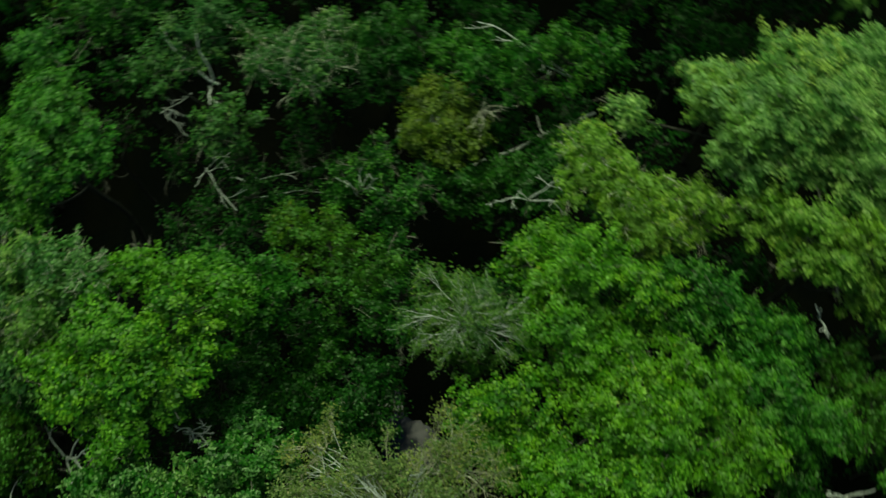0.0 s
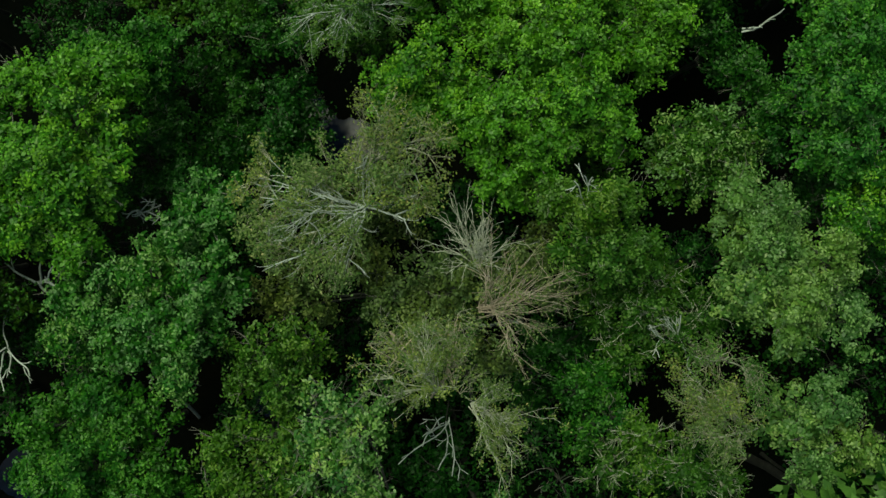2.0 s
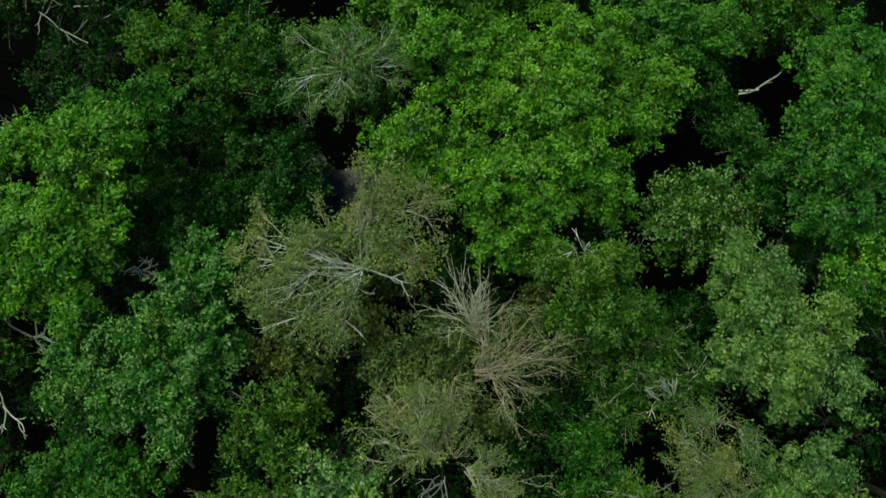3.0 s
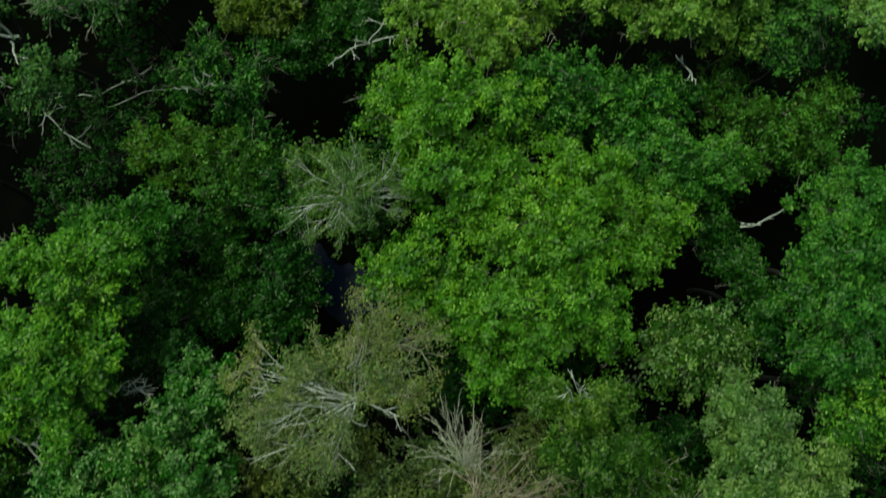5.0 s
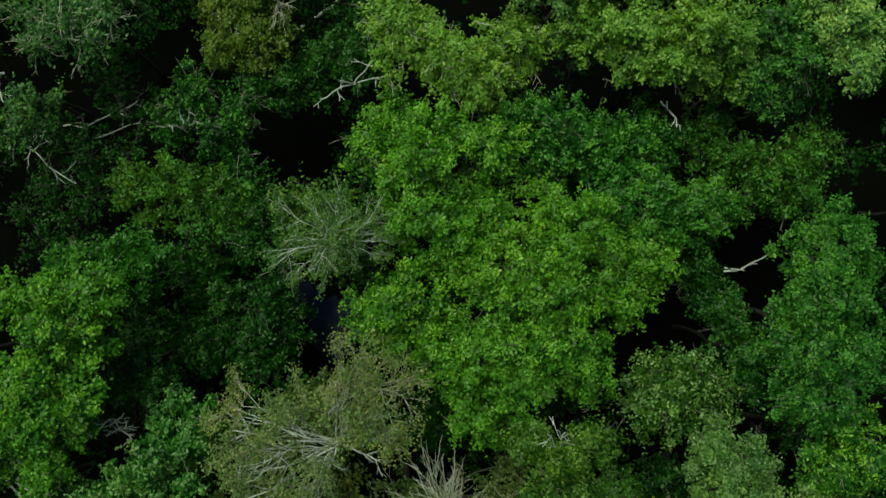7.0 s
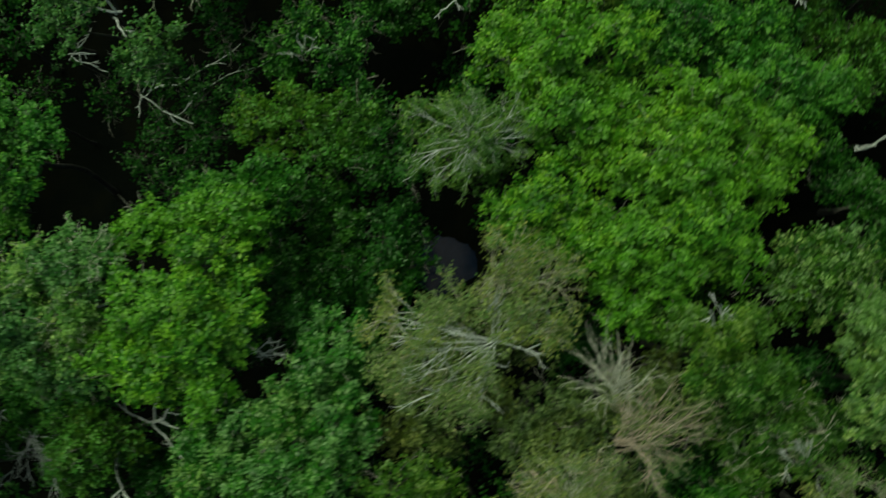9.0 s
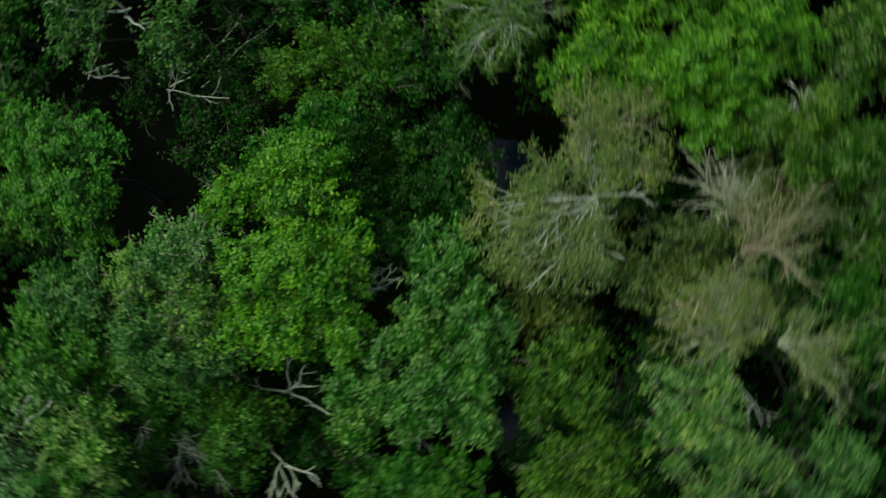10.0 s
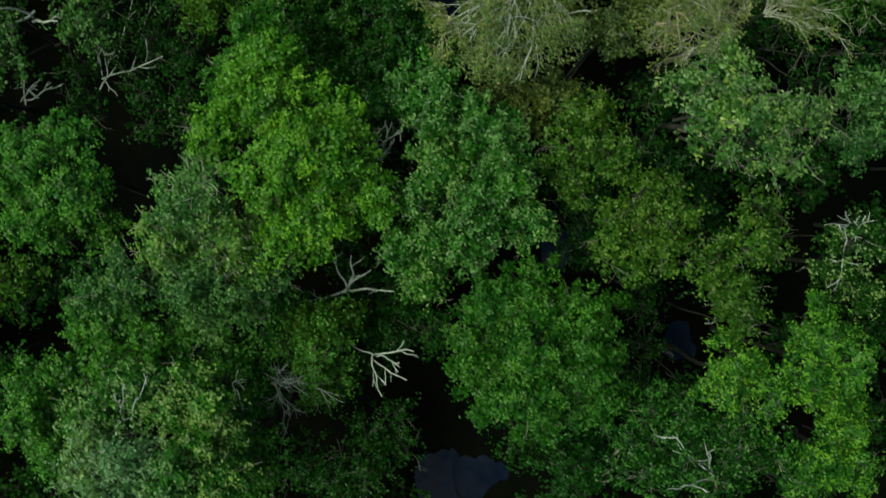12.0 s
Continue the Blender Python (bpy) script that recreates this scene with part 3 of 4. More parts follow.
tree([(13.98, 3.74, 12.5, 1.13), (12.97, 3.66, 12.3, 0.96), (12.11, 4.08, 12.1, 0.88), (13.92, 2.64, 11.8, 0.88), (12.43, 2.99, 11.5, 0.71), (11.39, 4.42, 11.6, 0.89), (11.45, 5.35, 11.2, 0.81), (14.82, 4.18, 12.0, 0.79)],
     "olive", "olive green tree with thin crown", dens=520, shoot="green")
tree([(12.89, 0.83, 15.7, 1.15), (14.25, 1.18, 15.4, 1.21), (13.17, -0.48, 16.6, 1.32), (12.25, -0.60, 15.7, 0.77), (11.87, -1.85, 15.4, 0.88), (13.41, -2.18, 16.5, 1.17), (12.78, -3.47, 15.3, 1.05), (12.05, -3.31, 14.2, 0.79), (12.38, -1.88, 16.1, 0.94)],
     "green", "green tree with a broad crown of layered boughs")
tree([(10.62, -0.74, 13.5, 0.76), (11.04, -1.83, 13.5, 0.67), (10.84, -2.71, 13.0, 0.68)],
     "dark", "small dark green tree in a gap")
tree([(10.08, 0.76, 12.0, 0.79), (10.40, -0.10, 11.5, 0.62)],
     "dark", "small dark tree under tall crowns")
tree([(8.05, -1.95, 14.2, 0.75), (9.21, -1.99, 14.4, 0.79), (7.68, -3.04, 13.8, 0.81), (8.58, -2.56, 14.8, 0.90), (9.90, -2.75, 13.6, 0.71), (8.68, -3.71, 13.8, 0.87), (9.64, -3.58, 13.4, 0.64), (7.41, -2.60, 12.8, 0.55), (10.23, -5.27, 12.6, 0.73)],
     "olive", "olive green bushy tree with brownish shoot tips", dens=560, shoot="sage")
tree([(9.27, -5.19, 14.9, 1.06), (9.68, -6.09, 16.3, 1.26), (8.80, -7.05, 15.9, 1.04), (10.12, -7.54, 16.5, 1.17), (11.43, -8.45, 15.4, 0.89), (11.08, -6.71, 16.1, 0.95), (9.64, -8.23, 15.5, 0.88), (9.22, -4.10, 15.0, 0.68), (9.93, -4.71, 15.6, 0.77)],
     "sage", "grey-green tree with a rounded sagging crown")
tree([(-5.04, 9.32, 11.0, 0.99), (-4.34, 7.93, 11.0, 0.99), (-6.01, 8.44, 10.5, 0.91), (-3.46, 8.88, 11.0, 0.90)],
     "dark", "shaded green tree with fine pale branches", twigs=10, bark=PALE_BARK, dens=520, shoot="deep")
tree([(-6.05, 6.13, 12.0, 1.32), (-4.62, 5.37, 11.7, 1.06), (-7.46, 6.40, 11.2, 0.99), (-5.36, 4.78, 11.2, 0.90)],
     "olive", "shaded green tree in a hollow of the canopy", dens=480, shoot="deep")
tree([(-0.78, 9.77, 10.7, 1.09), (-2.05, 9.22, 10.2, 0.92), (0.51, 10.41, 10.7, 1.00), (0.60, 9.28, 10.7, 0.72)],
     "dark", "dark bluish green tree with a pale forked limb")
tree([(-2.97, 10.82, 11.0, 1.08), (-3.67, 11.58, 10.5, 0.82), (-2.15, 10.78, 11.0, 0.72), (-3.74, 10.60, 11.0, 0.72), (-2.82, 10.26, 11.2, 0.72), (-2.82, 11.54, 11.2, 0.81), (-3.72, 12.08, 10.6, 0.73)],
     "mustard", "olive yellow tree with bushy crown", shoot="mustard", dens=900)
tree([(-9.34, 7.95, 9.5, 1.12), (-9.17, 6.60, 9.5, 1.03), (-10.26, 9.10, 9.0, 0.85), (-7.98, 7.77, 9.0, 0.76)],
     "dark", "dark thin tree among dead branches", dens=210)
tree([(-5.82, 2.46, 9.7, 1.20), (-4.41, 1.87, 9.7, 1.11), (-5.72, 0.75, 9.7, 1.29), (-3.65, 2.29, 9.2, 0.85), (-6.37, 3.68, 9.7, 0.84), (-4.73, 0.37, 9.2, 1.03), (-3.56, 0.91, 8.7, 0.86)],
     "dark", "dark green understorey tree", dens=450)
tree([(-1.53, 4.46, 13.6, 0.84), (-1.24, 3.21, 13.3, 0.85), (-0.66, 4.86, 13.0, 0.69), (-0.48, 2.92, 12.6, 0.78), (-1.93, 5.10, 12.2, 0.61), (-2.30, 4.92, 13.2, 0.58), (-2.31, 3.97, 13.0, 0.62)],
     "olive", "grey-olive thin-leaved tree below hanging twigs", dens=360)
tree([(-8.12, 3.17, 15.7, 0.88), (-9.29, 3.06, 16.6, 0.86), (-9.14, 1.75, 17.6, 1.29), (-10.61, 3.36, 16.0, 0.87), (-9.23, 0.42, 18.0, 1.27), (-10.75, 0.84, 18.4, 1.33), (-9.81, -0.63, 17.9, 1.28), (-11.34, -0.56, 17.3, 1.14), (-12.37, -0.26, 16.3, 0.87), (-10.07, -1.59, 16.6, 0.78)],
     "lime", "tall yellow-green tree with a pointed spreading crown", size=0.14, dens=900)
tree([(-6.34, -1.37, 15.1, 1.06), (-7.34, -2.25, 16.3, 0.95), (-6.74, -3.42, 16.8, 1.17), (-8.11, -2.98, 16.8, 1.01), (-7.27, -4.61, 16.4, 0.87), (-9.23, -2.77, 15.9, 0.72), (-8.53, -4.53, 16.7, 1.18), (-10.31, -3.91, 15.7, 1.05), (-8.31, -5.93, 15.4, 0.81), (-9.67, -4.65, 15.7, 0.80), (-11.27, -4.20, 15.0, 0.72), (-10.83, -3.10, 15.2, 0.62)],
     "green", "fresh green tree with a rounded crown", shoot="pale", size=0.14)
tree([(-13.06, 2.63, 17.1, 1.15), (-14.24, 2.77, 16.5, 0.94), (-13.41, 1.43, 16.6, 1.17), (-12.29, 2.76, 16.2, 0.71), (-12.76, 0.95, 15.2, 0.65)],
     "pale", "pale blue-green tree with fine branches showing", dens=680, twigs=26, bark=TWIG, shoot="pale")
tree([(-15.59, 2.86, 16.4, 1.02), (-14.34, 0.29, 16.9, 1.09), (-14.82, 1.38, 17.1, 0.92), (-13.61, -0.40, 15.8, 0.72), (-15.44, 0.47, 16.1, 0.87), (-16.60, 3.76, 15.0, 0.73)],
     "cool", "cool green small-leaved tree below a paler crown", dens=520)
tree([(-13.94, 6.70, 16.7, 1.16), (-14.18, 5.63, 16.5, 1.01), (-15.56, 6.09, 16.1, 1.02), (-15.02, 4.91, 15.0, 0.81), (-13.25, 6.75, 15.6, 0.72), (-15.01, 7.28, 16.3, 1.10), (-15.54, 9.46, 16.0, 0.79), (-14.60, 8.09, 16.2, 0.86)],
     "green", "green tree with a dense rounded crown")
tree([(-17.77, 3.87, 13.5, 1.10), (-18.09, 2.29, 14.3, 1.25), (-17.04, 1.77, 13.8, 1.09), (-19.31, 3.49, 12.9, 0.95), (-17.05, 0.65, 13.0, 1.03), (-18.46, 1.19, 13.9, 0.92)],
     "green", "medium green tree of loose boughs", dens=500)
tree([(-17.13, -0.19, 17.0, 0.70), (-17.47, -0.95, 17.8, 0.83), (-17.95, -0.10, 17.6, 0.69), (-18.35, -1.35, 18.0, 0.90), (-19.36, -0.92, 18.0, 0.83), (-18.96, -2.15, 17.4, 0.77), (-18.21, 1.06, 16.4, 0.71), (-18.87, 1.59, 16.6, 0.71), (-19.65, 2.14, 16.2, 0.63)],
     "green", "green tree with a broad soft crown", shoot="sage")
tree([(-19.91, 1.23, 17.4, 0.76), (-19.82, 0.25, 17.9, 0.75), (-19.39, -0.04, 16.6, 0.70), (-21.19, 1.47, 16.4, 0.71), (-20.80, 0.33, 17.4, 0.69), (-20.23, -0.36, 16.9, 0.62)],
     "silver", "silvery pale tree with glinting leaves", dens=650, shoot="silver")
tree([(-20.17, 4.01, 14.0, 0.84), (-21.30, 3.61, 14.0, 0.92), (-21.85, 2.59, 14.0, 0.84)],
     "green", "green tree at the edge of a dark gap")
tree([(-14.17, -2.40, 12.9, 0.86), (-13.79, -2.80, 11.2, 0.69), (-15.13, -2.80, 13.0, 0.94), (-15.32, -3.43, 11.0, 0.76), (-15.25, -1.77, 12.1, 0.79), (-16.22, -3.27, 10.6, 0.73), (-14.32, -1.86, 12.6, 0.70)],
     "olive", "sparse olive tree round a dead snag", dens=620, shoot="green")
tree([(-10.81, -6.29, 14.8, 0.99), (-10.02, -7.18, 15.4, 0.98), (-11.89, -6.87, 15.8, 1.21), (-11.02, -8.13, 16.6, 1.34), (-9.68, -8.98, 15.4, 1.06), (-10.69, -9.74, 15.8, 1.21), (-12.38, -8.67, 15.3, 1.23), (-11.57, -11.08, 13.6, 0.94), (-13.00, -9.98, 13.3, 1.03), (-13.31, -7.93, 13.5, 0.94)],
     "deep", "large-leaved green tree with a broad crown", size=0.14)
tree([(-5.68, -8.34, 15.8, 0.88), (-5.66, -9.29, 16.1, 0.88), (-7.13, -8.44, 16.0, 0.88), (-6.74, -9.68, 16.1, 0.88), (-7.51, -9.41, 15.2, 0.74)],
     "olive", "olive green tree with thin spreading boughs", dens=450)
tree([(-4.48, -5.95, 15.4, 0.90), (-5.70, -5.87, 15.8, 0.89), (-5.16, -6.88, 15.6, 0.81), (-6.38, -6.52, 14.4, 0.67)],
     "olive", "round olive green tree beside a narrow gap", dens=520)
tree([(-2.39, -7.77, 20.6, 0.43), (-2.84, -7.53, 20.4, 0.41), (-3.54, -6.90, 20.0, 0.28), (-3.32, -7.27, 20.3, 0.34), (-2.78, -8.32, 21.2, 0.49), (-3.45, -8.23, 21.0, 0.48), (-3.66, -7.68, 20.5, 0.37), (-4.18, -8.00, 20.2, 0.34), (-4.10, -8.68, 20.3, 0.39), (-3.20, -8.90, 21.0, 0.48), (-2.60, -9.40, 20.6, 0.43), (-2.35, -10.14, 20.2, 0.37), (-2.18, -10.58, 19.9, 0.23), (-3.09, -9.90, 20.3, 0.39), (-3.62, -9.82, 20.0, 0.37), (-3.48, -10.57, 19.8, 0.33), (-3.88, -10.18, 19.7, 0.28), (-4.27, -9.11, 19.8, 0.25)],
     "pale", "tall pale green tree with open layered boughs", shoot="sage", dens=700, twigs=5, flat=0.9)
tree([(0.15, -12.16, 17.0, 0.90), (-1.15, -12.97, 16.5, 0.79)],
     "cool", "pale green tree in full leaf", shoot="pale")
tree([(-4.09, -11.82, 15.0, 0.74), (-5.34, -11.64, 16.1, 0.88), (-6.54, -11.27, 15.5, 0.73), (-6.70, -12.21, 15.8, 0.89), (-4.99, -12.53, 15.7, 0.65), (-7.21, -13.09, 14.7, 0.74)],
     "olive", "thin olive tree with slender boughs", dens=430)
tree([(-3.35, -14.91, 14.5, 0.92), (-4.34, -14.94, 14.0, 0.76), (-4.46, -16.03, 14.0, 0.77)],
     "dark", "grey-green tree with loose crown", dens=440, shoot="sage")
tree([(-6.18, -15.39, 14.8, 0.92), (-6.75, -16.19, 15.6, 0.90), (-7.52, -15.63, 15.3, 0.90), (-7.72, -17.19, 14.2, 0.85)],
     "green", "bright yellowish green tree in leaf", shoot="lime")
tree([(-8.48, -13.94, 14.5, 0.92), (-9.16, -13.87, 14.2, 0.76), (-8.69, -15.34, 14.0, 0.76)],
     "green", "small bright green tree in leaf", shoot="lime")
tree([(-11.15, -12.53, 13.2, 0.87), (-10.58, -13.54, 13.5, 0.95), (-12.32, -12.69, 13.0, 0.96), (-11.59, -14.34, 13.6, 1.12), (-10.77, -15.60, 13.8, 1.11), (-10.29, -16.80, 13.6, 0.95), (-9.99, -15.04, 13.4, 0.86), (-12.94, -13.69, 13.0, 0.87), (-11.88, -15.60, 13.4, 0.86)],
     "dark", "green tree with pale twigs among its leaves", dens=460, shoot="deep", twigs=8, bark=PALE_BARK)
tree([(-19.01, -4.42, 9.0, 1.05), (-18.26, -6.19, 9.0, 1.05), (-19.09, -5.58, 9.0, 0.95)],
     "dark", "low dark leafy tree near the water", dens=260)
tree([(4.67, -3.91, 16.5, 0.86), (3.93, -3.33, 15.5, 0.73), (5.66, -3.62, 15.6, 0.80), (4.91, -5.25, 16.2, 1.02), (6.01, -5.33, 15.3, 0.80), (3.51, -3.05, 14.4, 0.66), (3.95, -4.73, 15.7, 0.72)],
     "olive", "olive green small-leaved tree")
tree([(4.73, -6.70, 12.8, 0.95), (5.86, -7.22, 13.8, 0.93), (5.25, -8.39, 12.8, 0.95), (6.65, -8.13, 13.1, 0.86), (6.71, -6.40, 12.9, 0.86), (7.80, -7.73, 12.2, 0.88)],
     "olive", "olive tree with grey twigs in its crown", dens=420, twigs=16, bark=TWIG)
tree([(3.49, -9.27, 12.7, 0.87), (4.43, -9.27, 12.9, 0.95), (4.30, -10.40, 12.8, 0.86), (3.44, -10.83, 11.8, 0.80)],
     "deep", "green small tree below half-bare crowns", dens=380)
tree([(5.02, -11.05, 13.5, 0.93), (5.11, -12.06, 13.8, 0.84), (3.86, -11.87, 12.5, 0.87), (6.23, -12.25, 13.6, 0.93), (7.36, -12.96, 12.5, 0.78)],
     "olive", "olive tree with yellowing leaves", dens=420, twigs=20, bark=TWIG)
tree([(9.67, -11.38, 14.8, 0.98), (10.79, -11.05, 14.7, 0.90), (10.99, -12.29, 14.6, 0.82), (9.90, -12.81, 14.2, 0.83)],
     "sage", "pale green tree in full leaf")
twig_tree([(-0.84, -0.27, 15.4, 0.96), (-0.14, -0.82, 15.2, 0.89), (-1.46, -0.79, 15.2, 0.65)],
     "dry", "grey-olive leafy crown among grey twigs", hubs=(-1.59, -1.22, 14.6), dens=300)
tree([(-1.78, -5.17, 14.0, 0.92), (-0.29, -4.61, 14.4, 0.91), (-4.15, -4.86, 13.6, 0.93), (-5.27, -4.29, 13.4, 0.93), (1.14, -7.61, 13.7, 0.76), (-0.87, -5.77, 14.3, 0.91), (0.33, -6.51, 14.5, 0.82), (0.24, -5.31, 14.5, 0.74), (-2.10, -4.17, 13.7, 0.76), (2.66, -5.00, 13.4, 0.77), (3.31, -5.92, 13.6, 0.76), (3.35, -4.28, 13.1, 0.77), (1.91, -5.73, 13.1, 0.60), (1.15, -4.75, 15.5, 0.55), (1.50, -5.60, 15.2, 0.50)],
     "straw", "grey-olive undergrowth tree between half-bare trees", dens=480, shoot="straw")
twig_tree([(-3.27, -1.49, 15.1, 1.22), (-1.57, -1.76, 15.3, 1.21), (-0.36, -2.25, 15.1, 0.89), (-4.24, -2.68, 14.7, 0.99), (-2.63, -3.10, 14.9, 1.06), (-4.38, -0.98, 14.7, 0.73)],
     "dry", "half-bare tree with grey lichened limbs and fine twigs", hubs=(-1.77, -2.32, 14.4), twig=DEAD, bare=[(-4.37, -3.42, 14.9), (-2.93, -1.66, 15.4), (-0.46, -1.55, 15.3), (-0.64, -3.07, 15.0), (-1.44, -1.04, 15.6), (-4.61, -1.43, 14.9), (-2.62, -3.83, 15.0)], size=0.105, dens=500, fans=7, thick=0.013)
twig_tree([(-1.02, -6.69, 16.7, 1.01), (-0.32, -7.16, 16.7, 0.86), (-1.56, -6.20, 16.4, 0.71), (-0.01, -6.43, 16.6, 0.78)],
     "dry", "grey-brown half-bare tree with fanning twigs", hubs=(-0.79, -7.99, 15.6), twig=REDTWIG, dens=260)
twig_tree([(7.56, -10.39, 14.0, 0.92), (7.55, -11.24, 14.0, 0.84), (6.99, -10.04, 13.8, 0.67)],
     "dry", "grey-olive rounded bush-like tree, almost leafless", hubs=(8.42, -11.42, 12.4), fans=10, dens=720)
twig_tree([(7.56, -8.95, 13.8, 0.76), (8.38, -9.56, 13.8, 0.76)],
     "sage", "pale grey-olive tree with thin leaves", hubs=(8.24, -9.28, 12.0), dens=520)
tree([(-11.58, 11.21, 14.5, 1.14), (-12.47, 10.22, 14.0, 0.88), (-9.78, 9.19, 13.5, 0.89), (-10.21, 8.51, 13.2, 0.71), (-11.00, 12.20, 14.5, 0.88)],
     "cool", "pale green tree with a thick white limb", dens=380, shoot="cool")
tree([(-7.31, 11.91, 14.0, 1.07), (-7.46, 10.86, 13.5, 0.72), (-9.41, 12.17, 13.5, 0.99), (-6.86, 12.71, 14.0, 0.89), (-8.24, 11.42, 13.8, 0.71), (-9.14, 11.05, 13.3, 0.65), (-7.00, 11.51, 13.6, 0.57)],
     "cool", "grey-green tree with thin drooping twigs", dens=320, twigs=12, bark=TWIG, shoot="cool")
tree([(-2.03, 12.70, 13.0, 0.91), (-0.58, 12.87, 13.3, 1.00), (0.66, 13.46, 13.0, 1.01), (-3.25, 13.50, 11.8, 0.94), (1.97, 14.11, 12.2, 0.84)],
     "deep", "medium green tree in full leaf", dens=480)
tree([(-5.75, 13.47, 11.5, 1.05), (-4.96, 12.71, 11.0, 0.96), (-6.06, 12.23, 11.0, 0.86), (-4.66, 14.16, 11.5, 0.95)],
     "dark", "dark green tree in shade", dens=430)
tree([(6.89, 10.89, 17.5, 1.61), (8.50, 11.28, 18.1, 1.50), (10.33, 10.21, 17.2, 1.53), (5.38, 12.25, 15.7, 1.10), (11.09, 11.86, 17.1, 1.30), (7.49, 12.84, 17.6, 1.46), (9.80, 13.23, 17.4, 1.47), (6.13, 10.38, 16.5, 0.99), (5.27, 11.65, 16.8, 0.92), (7.00, 11.46, 17.2, 1.07), (8.58, 11.75, 17.2, 0.99), (6.49, 10.19, 16.6, 0.93), (8.24, 10.10, 16.8, 1.00), (9.60, 10.17, 16.8, 0.85), (2.86, 11.05, 14.6, 0.62)],
     "mint", "tall pale green tree with wide boughs")
tree([(-14.34, 12.00, 14.0, 1.07), (-15.12, 11.18, 14.0, 0.89), (-13.94, 12.99, 14.0, 1.08)],
     "dark", "medium green tree in full leaf", dens=340, shoot="deep")
dead_tree((-13.02, -2.37, 9.7), [(-12.27, -1.45, 11.0), (-11.89, -1.96, 11.2), (-11.97, -2.74, 10.8), (-12.21, -3.74, 10.2), (-14.02, -1.51, 9.6)],
          "silver dead snag with forked broken limbs", thick=0.06, forks=1)
dead_tree((-14.35, -4.30, 10.2), [(-14.47, -3.25, 9.4), (-13.46, -5.27, 11.2), (-14.36, -5.57, 11.2), (-15.25, -5.18, 11.0), (-14.01, -5.06, 11.2)],
          "silver dead snag with clawed branches", thick=0.036, forks=2)
dead_tree((10.86, 0.87, 11.6), [(11.95, 1.03, 12.7), (11.31, 0.67, 12.2)],
          "dead bough with a broken end above a dark gap", thick=0.042, forks=1)
dead_tree((9.39, 2.00, 12.0), [(8.73, 1.93, 13.0), (9.52, 2.03, 13.0), (9.32, 1.59, 12.8)],
          "broken stub with silver bare ends", thick=0.04, forks=1)
dead_tree((0.31, 8.44, 11.2), [(-0.82, 8.02, 12.0), (1.10, 8.93, 12.4), (1.67, 8.21, 12.2), (-0.13, 8.48, 12.0)],
          "slender pale tree with forked bare limbs", thick=0.03)
dead_tree((-0.78, -9.39, 11.2), [(-2.43, -10.13, 13.0), (-1.28, -10.51, 13.2), (-1.60, -9.75, 13.0), (-0.91, -10.83, 12.9), (-1.40, -9.42, 12.9)],
          "dead tree with curved whitish branches", thick=0.024)
dead_tree((7.09, -8.81, 11.5), [(5.93, -7.56, 12.9), (6.90, -7.46, 13.0), (7.37, -9.03, 13.0), (6.86, -9.30, 12.8), (6.39, -7.38, 13.0)],
          "grey bare limbs of a dying tree", thick=0.017, forks=3)
dead_tree((-11.35, 8.69, 7.2), [(-10.64, 9.05, 8.6), (-10.53, 8.84, 8.4), (-9.64, 7.01, 8.6), (-11.57, 8.03, 7.2)],
          "dead grey tree in deep shade", thick=0.026, forks=2)
dead_tree((-13.56, 10.65, 7.0), [(-12.36, 11.15, 8.0), (-12.54, 9.89, 7.6), (-12.77, 10.40, 7.8)],
          "thin dead tree in deep shade", thick=0.03, forks=4)
dead_tree((-10.75, 10.38, 11.4), [(-11.04, 11.17, 13.4), (-12.34, 11.30, 13.0), (-10.45, 9.42, 12.4)],
          "tree stem with a thick whitish bare limb", thick=0.065, forks=1)
dead_tree((0.80, 13.41, 10.0), [(-2.43, 13.99, 12.0), (-0.61, 13.43, 12.2), (-0.20, 13.20, 11.6)],
          "dead tree with a long silver branch", thick=0.06)
dead_tree((-8.94, -0.89, 11.0), [(-9.15, -1.05, 12.2), (-8.29, -0.63, 12.3), (-8.05, -1.21, 12.0)],
          "thin bare tree with pale twigs", thick=0.04)
dead_tree((-3.34, -14.81, 12.8), [(-3.01, -13.72, 14.8), (-2.76, -14.34, 14.6), (-4.81, -14.83, 14.0)],
          "thin bare grey dead tree", thick=0.03, forks=4)
dead_tree((-11.72, -15.32, 12.0), [(-12.52, -14.21, 13.6), (-11.34, -13.22, 13.4), (-11.19, -14.34, 13.6)],
          "thin bare tree with pale twigs", thick=0.04)
dead_tree((9.66, 5.93, 12.6), [(9.69, 5.27, 13.6), (9.38, 6.14, 13.4)],
          "thin dead stem with drooping bare twigs", thick=0.04)
dead_tree((-8.38, -1.05, 12.6), [(-8.51, -1.12, 13.8), (-7.81, -0.78, 13.8), (-7.83, -1.35, 13.6)],
          "thin pale twiggy stem under the canopy", thick=0.035)
fallen_branch((-10.82, 10.25, 4.0), (-7.93, 9.88, 5.6), "fallen grey stem in deep shade", thick=0.035)
fallen_branch((-9.81, 9.61, 4.0), (-6.80, 9.22, 5.4), "fallen grey stem in deep shade", thick=0.03)
fallen_branch((3.21, -7.98, 7.0), (4.40, -8.32, 8.0), "fallen pale bough in a dark gap", thick=0.06)
fallen_branch((-0.11, 12.71, 7.0), (2.10, 13.02, 8.0), "long whitish fallen stem", thick=0.09)
fallen_branch((-10.46, -6.49, 7.0), (-10.35, -5.53, 8.6), "fallen grey bough in shade", thick=0.07)
